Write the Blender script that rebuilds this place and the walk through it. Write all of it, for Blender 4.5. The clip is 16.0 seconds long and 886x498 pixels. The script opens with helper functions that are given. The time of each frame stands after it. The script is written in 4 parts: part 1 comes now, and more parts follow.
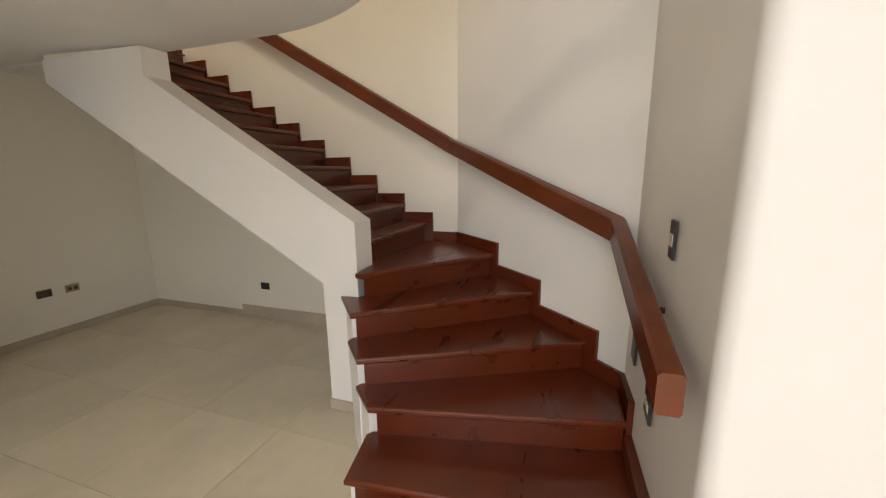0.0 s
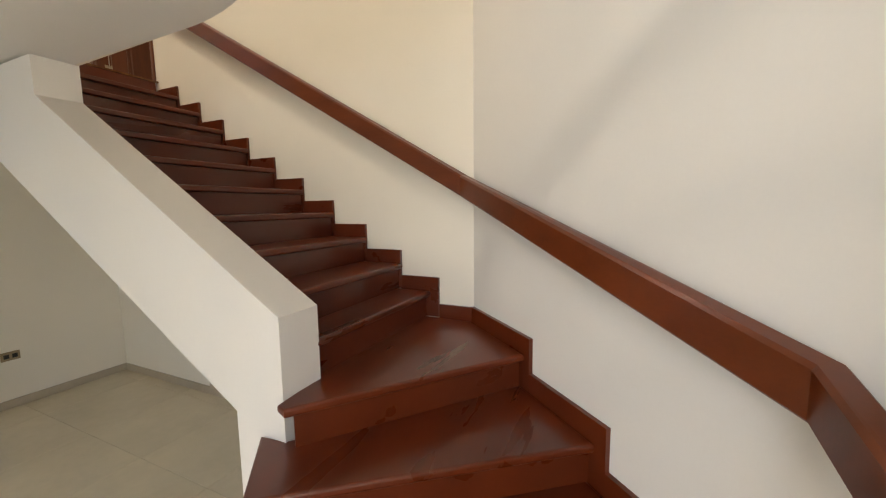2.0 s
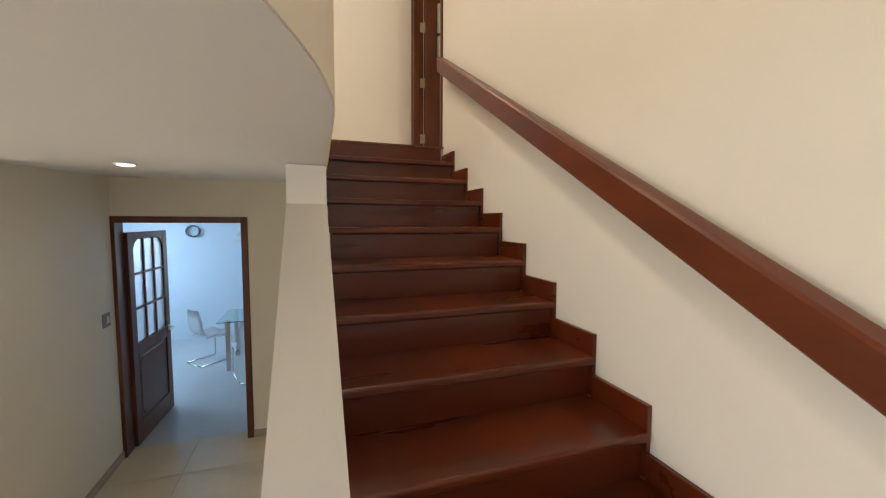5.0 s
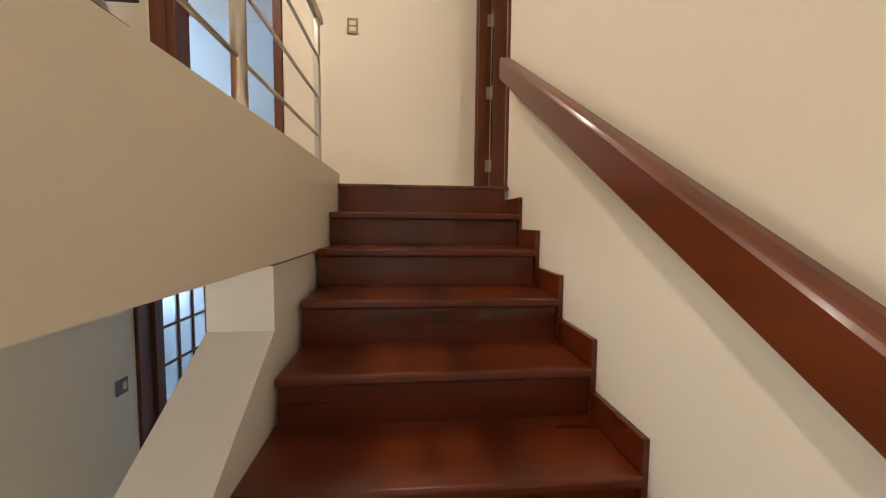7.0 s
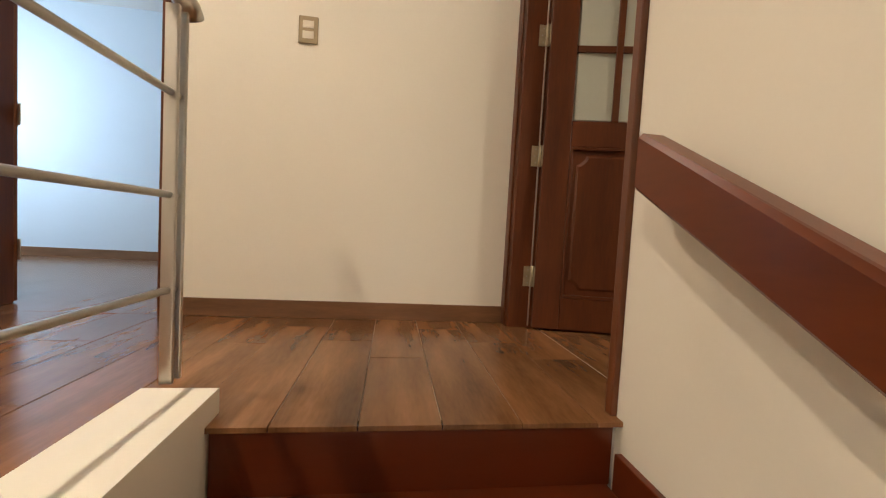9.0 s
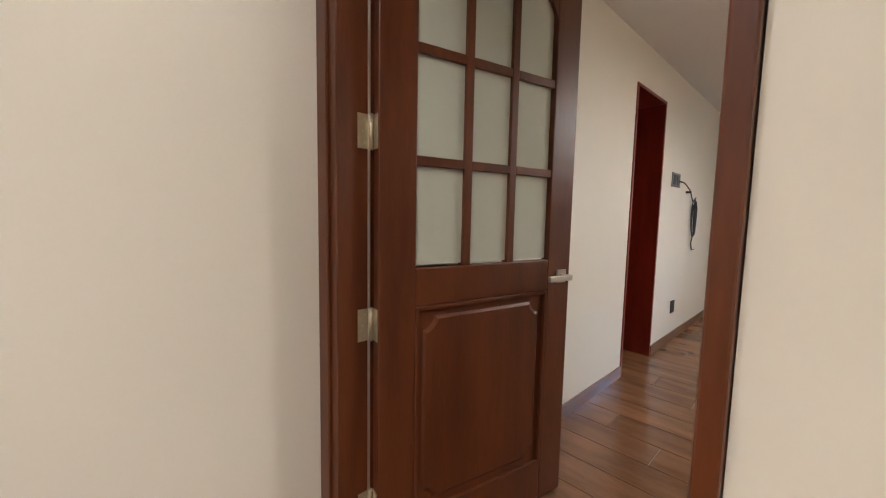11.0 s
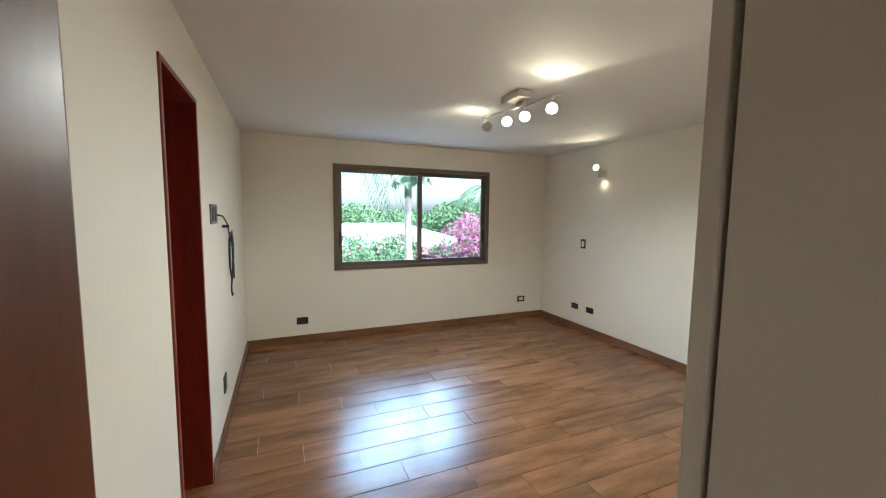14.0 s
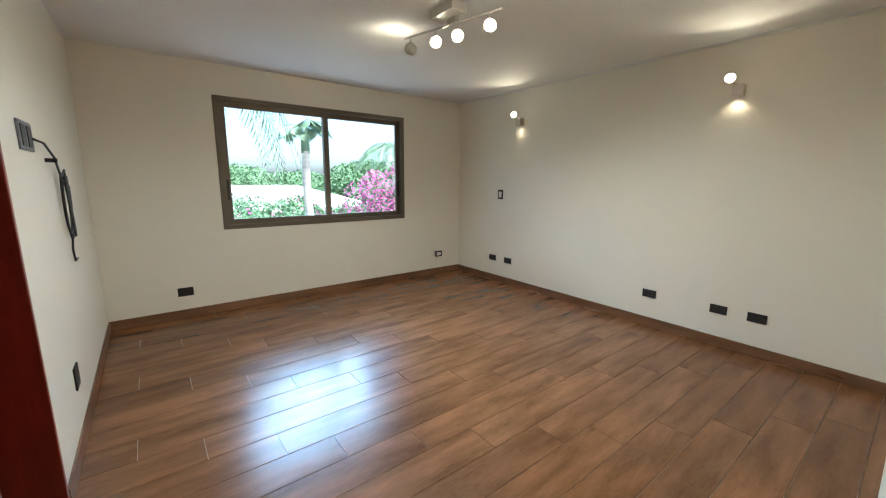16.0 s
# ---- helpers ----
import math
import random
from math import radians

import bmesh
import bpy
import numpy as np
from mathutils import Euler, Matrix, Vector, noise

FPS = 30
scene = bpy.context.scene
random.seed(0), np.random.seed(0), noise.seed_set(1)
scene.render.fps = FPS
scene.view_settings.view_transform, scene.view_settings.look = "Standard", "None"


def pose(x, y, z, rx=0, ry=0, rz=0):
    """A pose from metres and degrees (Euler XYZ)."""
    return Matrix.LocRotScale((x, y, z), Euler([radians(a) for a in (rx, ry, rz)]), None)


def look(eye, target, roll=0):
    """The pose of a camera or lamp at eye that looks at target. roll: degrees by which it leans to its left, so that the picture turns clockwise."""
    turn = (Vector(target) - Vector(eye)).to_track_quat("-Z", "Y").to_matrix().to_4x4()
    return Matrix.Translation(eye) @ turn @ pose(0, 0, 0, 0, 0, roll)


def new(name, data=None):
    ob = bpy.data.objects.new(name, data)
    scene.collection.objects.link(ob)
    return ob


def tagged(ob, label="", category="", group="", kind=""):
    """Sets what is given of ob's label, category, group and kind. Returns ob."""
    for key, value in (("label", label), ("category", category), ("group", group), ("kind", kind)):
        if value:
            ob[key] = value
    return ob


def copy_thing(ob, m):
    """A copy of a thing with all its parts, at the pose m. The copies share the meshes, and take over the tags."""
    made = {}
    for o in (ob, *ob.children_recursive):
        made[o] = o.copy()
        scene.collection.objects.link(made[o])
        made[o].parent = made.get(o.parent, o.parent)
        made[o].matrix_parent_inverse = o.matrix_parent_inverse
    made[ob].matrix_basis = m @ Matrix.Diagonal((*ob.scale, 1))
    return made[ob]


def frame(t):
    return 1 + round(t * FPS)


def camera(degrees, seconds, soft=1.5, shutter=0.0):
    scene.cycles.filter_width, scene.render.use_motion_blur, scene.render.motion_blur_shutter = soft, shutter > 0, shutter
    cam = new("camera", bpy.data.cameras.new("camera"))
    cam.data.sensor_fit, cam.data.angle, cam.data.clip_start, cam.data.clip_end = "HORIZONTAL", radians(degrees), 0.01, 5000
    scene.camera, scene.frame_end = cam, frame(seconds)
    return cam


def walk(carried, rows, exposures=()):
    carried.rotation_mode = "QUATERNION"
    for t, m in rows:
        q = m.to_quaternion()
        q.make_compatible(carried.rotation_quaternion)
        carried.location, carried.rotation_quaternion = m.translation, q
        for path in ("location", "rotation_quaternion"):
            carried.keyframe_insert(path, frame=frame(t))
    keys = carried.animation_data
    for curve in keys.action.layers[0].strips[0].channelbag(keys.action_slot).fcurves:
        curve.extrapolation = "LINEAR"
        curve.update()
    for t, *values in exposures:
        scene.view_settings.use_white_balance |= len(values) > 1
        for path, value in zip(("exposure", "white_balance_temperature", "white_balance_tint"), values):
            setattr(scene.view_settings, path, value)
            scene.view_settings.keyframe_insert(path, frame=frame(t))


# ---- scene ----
cam = camera(98.8, 16.0, soft=1.2)
PATH = [
    (0, (-3.234, -3.665, 1.568), (-1.379, -3.035, 1.167), -0.6),
    (0.5, (-3.005, -3.656, 1.547), (-1.152, -3.015, 1.150), -0.6),
    (1, (-2.730, -3.608, 1.564), (-0.872, -2.967, 1.193), -0.5),
    (1.5, (-2.458, -3.555, 1.581), (-0.602, -2.873, 1.283), -0.6),
    (2, (-2.167, -3.499, 1.653), (-0.361, -2.669, 1.432), -0.7),
    (2.5, (-1.952, -3.458, 1.733), (-0.266, -2.401, 1.536), -0.6),
    (3, (-1.740, -3.405, 1.819), (-0.233, -2.103, 1.633), -0.7),
    (3.5, (-1.543, -3.347, 1.907), (-0.226, -1.852, 1.737), -0.5),
    (4, (-1.353, -3.256, 2.009), (-0.265, -1.585, 1.856), -0.4),
    (4.5, (-1.212, -3.060, 2.075), (-0.353, -1.260, 1.927), -0.1),
    (6.8, (-0.650, -2.099, 2.552), (-0.447, -0.115, 2.403), 0.7),
    (7, (-0.615, -1.960, 2.583), (-0.416, 0.025, 2.441), 0.6),
    (7.5, (-0.573, -1.639, 2.750), (-0.375, 0.348, 2.644), 0.6),
    (8, (-0.571, -1.296, 2.875), (-0.395, 0.695, 2.794), 1.1),
    (8.2, (-0.579, -1.132, 2.926), (-0.397, 0.859, 2.883), 2.1),
    (10.3, (-0.627, -0.080, 3.852), (0.200, 1.728, 3.620), 0.8),
    (10.5, (-0.609, -0.015, 3.900), (0.407, 1.697, 3.711), 0.8),
    (11, (-0.553, 0.241, 3.995), (0.839, 1.665, 3.812), 1.1),
    (11.5, (-0.407, 0.465, 4.156), (1.375, 1.357, 3.989), 1.4),
    (11.7, (-0.375, 0.518, 4.213), (1.497, 1.211, 4.047), 1.3),
    (12, (-0.287, 0.620, 4.257), (1.655, 1.070, 4.099), 1.3),
    (12.2, (-0.229, 0.689, 4.312), (1.748, 0.945, 4.137), 1.4),
    (12.5, (-0.115, 0.764, 4.342), (1.876, 0.699, 4.165), 1.2),
    (13, (0.099, 0.812, 4.378), (2.043, 0.390, 4.176), 1.1),
    (13.5, (0.360, 0.831, 4.372), (2.255, 0.221, 4.181), 0.7),
    (14, (0.584, 0.865, 4.359), (2.419, 0.092, 4.177), 0.6),
    (14.5, (0.742, 0.888, 4.336), (2.472, -0.100, 4.160), 0.4),
    (15, (0.851, 0.894, 4.250), (2.503, -0.218, 4.060), 0.4),
    (15.5, (0.920, 0.899, 4.215), (2.522, -0.263, 3.923), 0.4),
    (16, (0.968, 0.885, 4.176), (2.523, -0.320, 3.815), 0.5),
]
walk(cam, [(t, look(eye, target, roll)) for t, eye, target, roll in PATH], exposures=[(0, 1.1, 6450, 13), (1.5, 1.42, 6350, 11), (4.5, 1.5, 6350, 13), (8, 1.42, 6650, 15), (10.5, 1.42, 5950, 14), (11.2, 1.72, 5400, 14), (12, 2.15, 5250, 10), (12.6, 1.9, 5250, 9), (14.5, 1.78, 5150, 2), (16, 1.75, 5200, 3)])

# ---- world, sun and large lights ----
world = bpy.data.worlds.new("sky")
scene.world = world
world.use_nodes = True
wn = world.node_tree
sky = wn.nodes.new("ShaderNodeTexSky")
sky.sky_type, sky.sun_disc = "NISHITA", False
sky.sun_elevation, sky.sun_rotation = radians(52), radians(250)
sky.air_density, sky.dust_density = 1.0, 3.0
wn.links.new(sky.outputs[0], wn.nodes["Background"].inputs[0])
wn.nodes["Background"].inputs[1].default_value = 0.15


def lamp(name, kind, m, energy, colour, **values):
    data = bpy.data.lights.new(name, kind)
    data.energy, data.color = energy, colour
    for key, value in values.items():
        if key == "size":
            data.shape, data.size, data.size_y = "RECTANGLE", value[0], value[1]
        if key == "radius":
            data.shadow_soft_size = value
        if key == "cone":
            data.spot_size, data.spot_blend = radians(value), 0.6
        if key == "angle":
            data.angle = radians(value)
    ob = new(name, data)
    ob.matrix_world = m
    return ob


WARM, DAY = (1.0, 0.78, 0.52), (0.93, 0.97, 1.0)
lamp("sun", "SUN", look((-6, -4, 12), (0, 0, 0)), 5.0, (1.0, 0.95, 0.88), angle=0.6)
lamp("sky_bedroom_window", "AREA", look((14.0, -0.79, 9.2), (5.4, -0.79, 4.3)), 720, (0.60, 0.81, 1.0), size=(9.0, 4.0))
# Added daylight fills for hall, kitchen and study, not set at any seen window.
lamp("hall_daylight_fill", "AREA", look((-6.5, -3.4, 2.3), (-1, -3.7, 1.7)), 56, (0.90, 0.95, 1.0), size=(2.8, 4.0))
lamp("kitchen_daylight_fill", "AREA", look((-4.5, 3.7, 1.7), (-2.0, 3.9, 0.3)), 32, (0.5, 0.74, 1.0), size=(1.4, 1.2))
lamp("study_daylight_fill", "AREA", look((-4.9, 2.6, 4.2), (-2.0, 2.9, 3.6)), 23, (0.6, 0.8, 1.0), size=(1.0, 1.2))

# ---- materials ----


def material(name, colour, rough=0.6, metal=0.0, vary=0.08, scale=3.0, grain=60.0, bump=0.05, coat=0.0, stretch=(1, 1, 1), each=0.0, second=None, spec=0.5):
    mat = bpy.data.materials.new(name)
    mat.use_nodes = True
    tree = mat.node_tree
    n, link = tree.nodes, tree.links.new
    bsdf = n["Principled BSDF"]
    bsdf.inputs["Metallic"].default_value = metal
    bsdf.inputs["Coat Weight"].default_value = coat
    bsdf.inputs["Coat Roughness"].default_value = 0.12
    bsdf.inputs["Specular IOR Level"].default_value = spec
    where = n.new("ShaderNodeNewGeometry")
    move = n.new("ShaderNodeVectorMath")
    move.operation = "MULTIPLY"
    move.inputs[1].default_value = stretch
    link(where.outputs["Position"], move.inputs[0])
    vector = move.outputs[0]
    if each:
        info = n.new("ShaderNodeObjectInfo")
        shift = n.new("ShaderNodeVectorMath")
        shift.operation = "MULTIPLY_ADD"
        shift.inputs[1].default_value = (17, 31, 13)
        link(info.outputs["Random"], shift.inputs[0])
        link(vector, shift.inputs[2])
        vector = shift.outputs[0]
    big, fine = n.new("ShaderNodeTexNoise"), n.new("ShaderNodeTexNoise")
    for tex, s, d in ((big, scale, 4), (fine, grain, 6)):
        tex.inputs["Scale"].default_value, tex.inputs["Detail"].default_value = s, d
        link(vector, tex.inputs["Vector"])
    mix = n.new("ShaderNodeMix")
    mix.data_type = "RGBA"
    dark = [c * (1 - vary * 1.6) for c in colour]
    light = second or [min(1, c * (1 + vary)) for c in colour]
    mix.inputs[6].default_value, mix.inputs[7].default_value = (*dark, 1), (*light, 1)
    blend = n.new("ShaderNodeMath")
    blend.operation = "MULTIPLY_ADD"
    blend.inputs[1].default_value, blend.use_clamp = 0.45, True
    half = n.new("ShaderNodeMapRange")
    half.inputs["From Min"].default_value, half.inputs["From Max"].default_value = 0.3, 0.7
    half.inputs["To Max"].default_value = 0.65
    link(big.outputs["Fac"], half.inputs["Value"])
    link(fine.outputs["Fac"], blend.inputs[0])
    link(half.outputs[0], blend.inputs[2])
    link(blend.outputs[0], mix.inputs[0])
    colour_out = mix.outputs[2]
    if each:
        hsv = n.new("ShaderNodeHueSaturation")
        span = n.new("ShaderNodeMapRange")
        span.inputs["To Min"].default_value, span.inputs["To Max"].default_value = 1 - each, 1 + each
        link(info.outputs["Random"], span.inputs["Value"])
        link(span.outputs[0], hsv.inputs["Value"])
        link(colour_out, hsv.inputs["Color"])
        colour_out = hsv.outputs[0]
    link(colour_out, bsdf.inputs["Base Color"])
    shine = n.new("ShaderNodeMapRange")
    shine.inputs["To Min"].default_value, shine.inputs["To Max"].default_value = rough * 0.8, min(1, rough * 1.2)
    link(big.outputs["Fac"], shine.inputs["Value"])
    link(shine.outputs[0], bsdf.inputs["Roughness"])
    if bump:
        relief = n.new("ShaderNodeBump")
        relief.inputs["Strength"].default_value, relief.inputs["Distance"].default_value = bump, 0.003
        link(fine.outputs["Fac"], relief.inputs["Height"])
        link(relief.outputs[0], bsdf.inputs["Normal"])
    return mat


def glowing(name, colour, strength):
    mat = bpy.data.materials.new(name)
    mat.use_nodes = True
    bsdf = mat.node_tree.nodes["Principled BSDF"]
    bsdf.inputs["Base Color"].default_value = (*colour, 1)
    bsdf.inputs["Emission Color"].default_value = (*colour, 1)
    bsdf.inputs["Emission Strength"].default_value = strength
    return mat


def clear_glass(name, rough=0.0, colour=(1, 1, 1), ior=1.45):
    mat = bpy.data.materials.new(name)
    mat.use_nodes = True
    bsdf = mat.node_tree.nodes["Principled BSDF"]
    bsdf.inputs["Base Color"].default_value = (*colour, 1)
    bsdf.inputs["Roughness"].default_value = rough
    bsdf.inputs["Transmission Weight"].default_value = 1
    bsdf.inputs["IOR"].default_value = ior
    return mat


# Yellower than the off-white below: warm light on the stair wall is mixed in.
CREAM = material("cream_wall_paint_warm_lit", (0.80, 0.745, 0.63), 0.55, vary=0.025, scale=1.3, grain=90, bump=0.06)
WHITE = material("off_white_wall_paint", (0.78, 0.75, 0.69), 0.55, vary=0.025, scale=1.1, grain=90, bump=0.06)
CEILING = material("matt_ceiling_paint", (0.78, 0.76, 0.73), 0.75, vary=0.02, scale=0.9, grain=80, bump=0.05)
TAUPE = material("taupe_lacquer", (0.46, 0.41, 0.34), 0.45, vary=0.03, scale=1.2, grain=70, bump=0.02)
STAIRWOOD = material("varnished_mahogany", (0.106, 0.0187, 0.0042), 0.29, vary=0.16, spec=0.4, scale=2.5, grain=24, bump=0.012, coat=0.2, stretch=(0.5, 3, 3), each=0.06)
RAILWOOD = material("varnished_handrail_wood", (0.128, 0.0265, 0.0056), 0.36, spec=0.35, vary=0.22, scale=3, grain=30, bump=0.03, coat=0.15, stretch=(3, 0.6, 3))
DOORWOOD = material("stained_cedar", (0.118, 0.031, 0.008), 0.38, vary=0.3, scale=3.5, grain=28, bump=0.04, coat=0.08, stretch=(4, 4, 0.5))
REDWOOD = material("red_lacquered_wood", (0.20, 0.022, 0.007), 0.35, vary=0.3, scale=3, grain=26, bump=0.04, coat=0.2, stretch=(4, 4, 0.5))
TILE = material("cream_porcelain", (0.70, 0.61, 0.44), 0.22, vary=0.09, scale=1.6, grain=14, bump=0.01, each=0.03)
GROUT = material("grey_grout", (0.34, 0.29, 0.21), 0.8, vary=0.1, scale=6, grain=120)
PLANK = material("wood_look_porcelain", (0.140, 0.057, 0.021), 0.22, vary=0.3, scale=2.2, grain=22, bump=0.02, stretch=(5, 0.9, 1), each=0.14, second=(0.285, 0.130, 0.053), spec=0.40)
PLANKGROUT = material("light_grout", (0.42, 0.30, 0.20), 0.7, vary=0.1, scale=8, grain=100)
SKIRTWOOD = material("wood_look_skirting", (0.20, 0.095, 0.045), 0.3, vary=0.35, scale=2, grain=20, bump=0.02, stretch=(1, 1, 6))
STONE = material("beige_skirting", (0.44, 0.37, 0.27), 0.35, vary=0.1, scale=3, grain=30)
STEEL = material("brushed_steel", (0.62, 0.59, 0.54), 0.32, metal=1.0, vary=0.08, scale=4, grain=120, bump=0.02, stretch=(1, 1, 0.2))
CHROME = material("chrome", (0.8, 0.8, 0.8), 0.12, metal=1.0, vary=0.02, bump=0)
BRONZE = material("bronze_aluminium", (0.15, 0.122, 0.086), 0.42, metal=0.55, vary=0.1, scale=5, grain=150, bump=0.02)
BLACK = material("black_plastic", (0.018, 0.018, 0.018), 0.4, vary=0.15, scale=20, grain=200, bump=0.02)
DARKPLATE = material("dark_bronze_plate", (0.09, 0.07, 0.05), 0.35, metal=0.5, vary=0.15, scale=20, grain=160, bump=0.02)
GOLDPLATE = material("champagne_plate", (0.36, 0.28, 0.17), 0.32, metal=0.7, vary=0.1, scale=20, grain=160, bump=0.02)
IVORY = material("ivory_plastic", (0.72, 0.67, 0.55), 0.4, vary=0.05, scale=20, grain=150, bump=0.01)
GREYPLATE = material("grey_plate", (0.16, 0.16, 0.17), 0.4, vary=0.1, scale=20, grain=150, bump=0.01)
WHITEPLASTIC = material("white_plastic", (0.78, 0.78, 0.78), 0.3, vary=0.03, scale=6, grain=90, bump=0.01)
SATIN = material("satin_nickel", (0.66, 0.62, 0.54), 0.3, metal=0.9, vary=0.08, scale=20, grain=160, bump=0.02)
BRASS = material("worn_brass", (0.56, 0.49, 0.34), 0.38, metal=0.75, vary=0.15, scale=30, grain=160, bump=0.02)
FROSTED = material("frosted_pane", (0.60, 0.62, 0.52), 0.12, vary=0.04, scale=1.5, grain=50, bump=0.0)
CLEAR = clear_glass("window_glass", ior=1.15)
TABLEGLASS = clear_glass("table_glass", colour=(0.75, 0.92, 0.88))
WENGE = material("dark_wenge", (0.060, 0.015, 0.014), 0.4, vary=0.3, scale=5, grain=40, stretch=(1, 4, 4))
BULB = glowing("lamp_face", (1.0, 0.80, 0.50), 12)
# White walls whose blue tint carries the cool daylight.
BLUEWHITE = material("white_paint_blue_daylight", (0.66, 0.74, 0.80), 0.6, vary=0.03, scale=1.2, grain=80, bump=0.04)
GREYTILE = material("pale_grey_floor_tile", (0.50, 0.52, 0.53), 0.3, vary=0.06, scale=1.4, grain=20, bump=0.01)
# Emission stands in for daylight through the blind; no window is built behind.
BLIND = glowing("blind_daylight_glow", (0.85, 0.95, 1.0), 0.5)
LAWN = material("lawn", (0.07, 0.13, 0.035), 0.9, vary=0.4, scale=0.6, grain=8, bump=0.3)
LEAF = material("hedge_leaf", (0.11, 0.20, 0.07), 0.55, vary=0.5, scale=1.5, grain=8, bump=0, second=(0.17, 0.30, 0.12))
PALMLEAF = material("palm_leaf", (0.15, 0.22, 0.12), 0.5, vary=0.4, scale=2, grain=10, bump=0)
PALMBARK = material("palm_bark", (0.42, 0.37, 0.30), 0.85, vary=0.25, scale=2, grain=14, bump=0.4, stretch=(1, 1, 5))
PETAL = material("magenta_bract", (0.62, 0.10, 0.34), 0.6, vary=0.35, scale=4, grain=15, bump=0)
ROOF = material("white_flat_roof", (0.78, 0.76, 0.72), 0.7, vary=0.08, scale=0.8, grain=12, bump=0.1)
PAVING = material("terrace_paving", (0.42, 0.42, 0.42), 0.8, vary=0.2, scale=0.7, grain=10, bump=0.2)

# ---- mesh helpers ----


def box(bm, x0, y0, z0, x1, y1, z1, bevel=0.0):
    made = bmesh.ops.create_cube(bm, size=1)["verts"]
    bmesh.ops.scale(bm, vec=(abs(x1 - x0), abs(y1 - y0), abs(z1 - z0)), verts=made)
    bmesh.ops.translate(bm, vec=((x0 + x1) / 2, (y0 + y1) / 2, (z0 + z1) / 2), verts=made)
    if bevel:
        edges = {e for v in made for e in v.link_edges}
        bmesh.ops.bevel(bm, geom=list(edges), offset=bevel, segments=2, profile=0.5, affect="EDGES")
    return bm


def prism(bm, outline, z0, z1, bevel=0.0):
    """An upright prism over an outline in plan, counter-clockwise."""
    low = [bm.verts.new((x, y, z0)) for x, y in outline]
    high = [bm.verts.new((x, y, z1)) for x, y in outline]
    bm.faces.new(low[::-1])
    bm.faces.new(high)
    for i in range(len(outline)):
        j = (i + 1) % len(outline)
        bm.faces.new((low[i], low[j], high[j], high[i]))
    if bevel:
        edges = {e for v in low + high for e in v.link_edges if abs(e.verts[0].co.z - e.verts[1].co.z) < 1e-6}
        bmesh.ops.bevel(bm, geom=list(edges), offset=bevel, segments=3, profile=0.5, affect="EDGES")
    return bm


def slab_side(bm, outline, x0, x1):
    """A prism over an outline in (y, z), between two x."""
    a = [bm.verts.new((x0, y, z)) for y, z in outline]
    b = [bm.verts.new((x1, y, z)) for y, z in outline]
    bm.faces.new(a)
    bm.faces.new(b[::-1])
    for i in range(len(outline)):
        j = (i + 1) % len(outline)
        bm.faces.new((a[j], a[i], b[i], b[j]))
    bmesh.ops.recalc_face_normals(bm, faces=bm.faces[:])
    return bm


def tube(bm, points, radius, sides=12, close=True):
    """A round tube through points."""
    pts = [Vector(p) for p in points]
    rings, ref = [], None
    for i, p in enumerate(pts):
        d = (pts[min(i + 1, len(pts) - 1)] - pts[max(i - 1, 0)]).normalized()
        u = (ref - d * ref.dot(d)) if ref else d.orthogonal()
        u.normalize()
        ref = u
        v = d.cross(u)
        r = radius[i] if isinstance(radius, (list, tuple)) else radius
        rings.append([bm.verts.new(p + r * (math.cos(a) * u + math.sin(a) * v)) for a in [k * math.tau / sides for k in range(sides)]])
    for a, b in zip(rings, rings[1:]):
        for k in range(sides):
            f = bm.faces.new((a[k], a[(k + 1) % sides], b[(k + 1) % sides], b[k]))
            f.smooth = True
    if close:
        bm.faces.new(rings[0][::-1])
        bm.faces.new(rings[-1])
    return bm


def mesh_of(name, bm, mat):
    me = bpy.data.meshes.new(name)
    bm.to_mesh(me)
    bm.free()
    me.materials.append(mat)
    return me


def part(name, bm, mat, parent, label=""):
    ob = new(name, mesh_of(name, bm, mat))
    if parent is not None:
        ob.parent = parent
        ob.matrix_parent_inverse = base_of(parent).inverted()
    return tagged(ob, label)


def base_of(ob):
    m = Matrix.Identity(4)
    while ob is not None:
        m = (ob.matrix_parent_inverse if ob.parent else Matrix.Identity(4)) @ ob.matrix_basis @ m
        ob = ob.parent
    return m


def thing(name, at, label, category, group="", kind=""):
    ob = new(name)
    ob.empty_display_size = 0.1
    ob.matrix_basis = Matrix.Translation(at)
    return tagged(ob, label, category, group, kind)


def turned(bm, m):
    bmesh.ops.transform(bm, matrix=m, verts=bm.verts[:])
    return bm


def fixed(name, bm, mat, label="", category=""):
    return tagged(new(name, mesh_of(name, bm, mat)), label, category, kind="structure")


def B():
    return bmesh.new()


def boxes(*rows, bevel=0.0):
    bm = B()
    for r in rows:
        box(bm, *r, bevel)
    return bm


# ---- levels and plan ----
G, U, TOP = -0.062, 2.797, 5.25          # ground floor, upper floor, ceilings
SOF = 2.45                               # underside of the upper slab
RISE, RUN = 0.168, 0.2755
BX, BY = -1.235, -3.972                  # corner between the slanted stair wall and the next
CY = -2.71                               # corner between the long stair wall and the slanted one

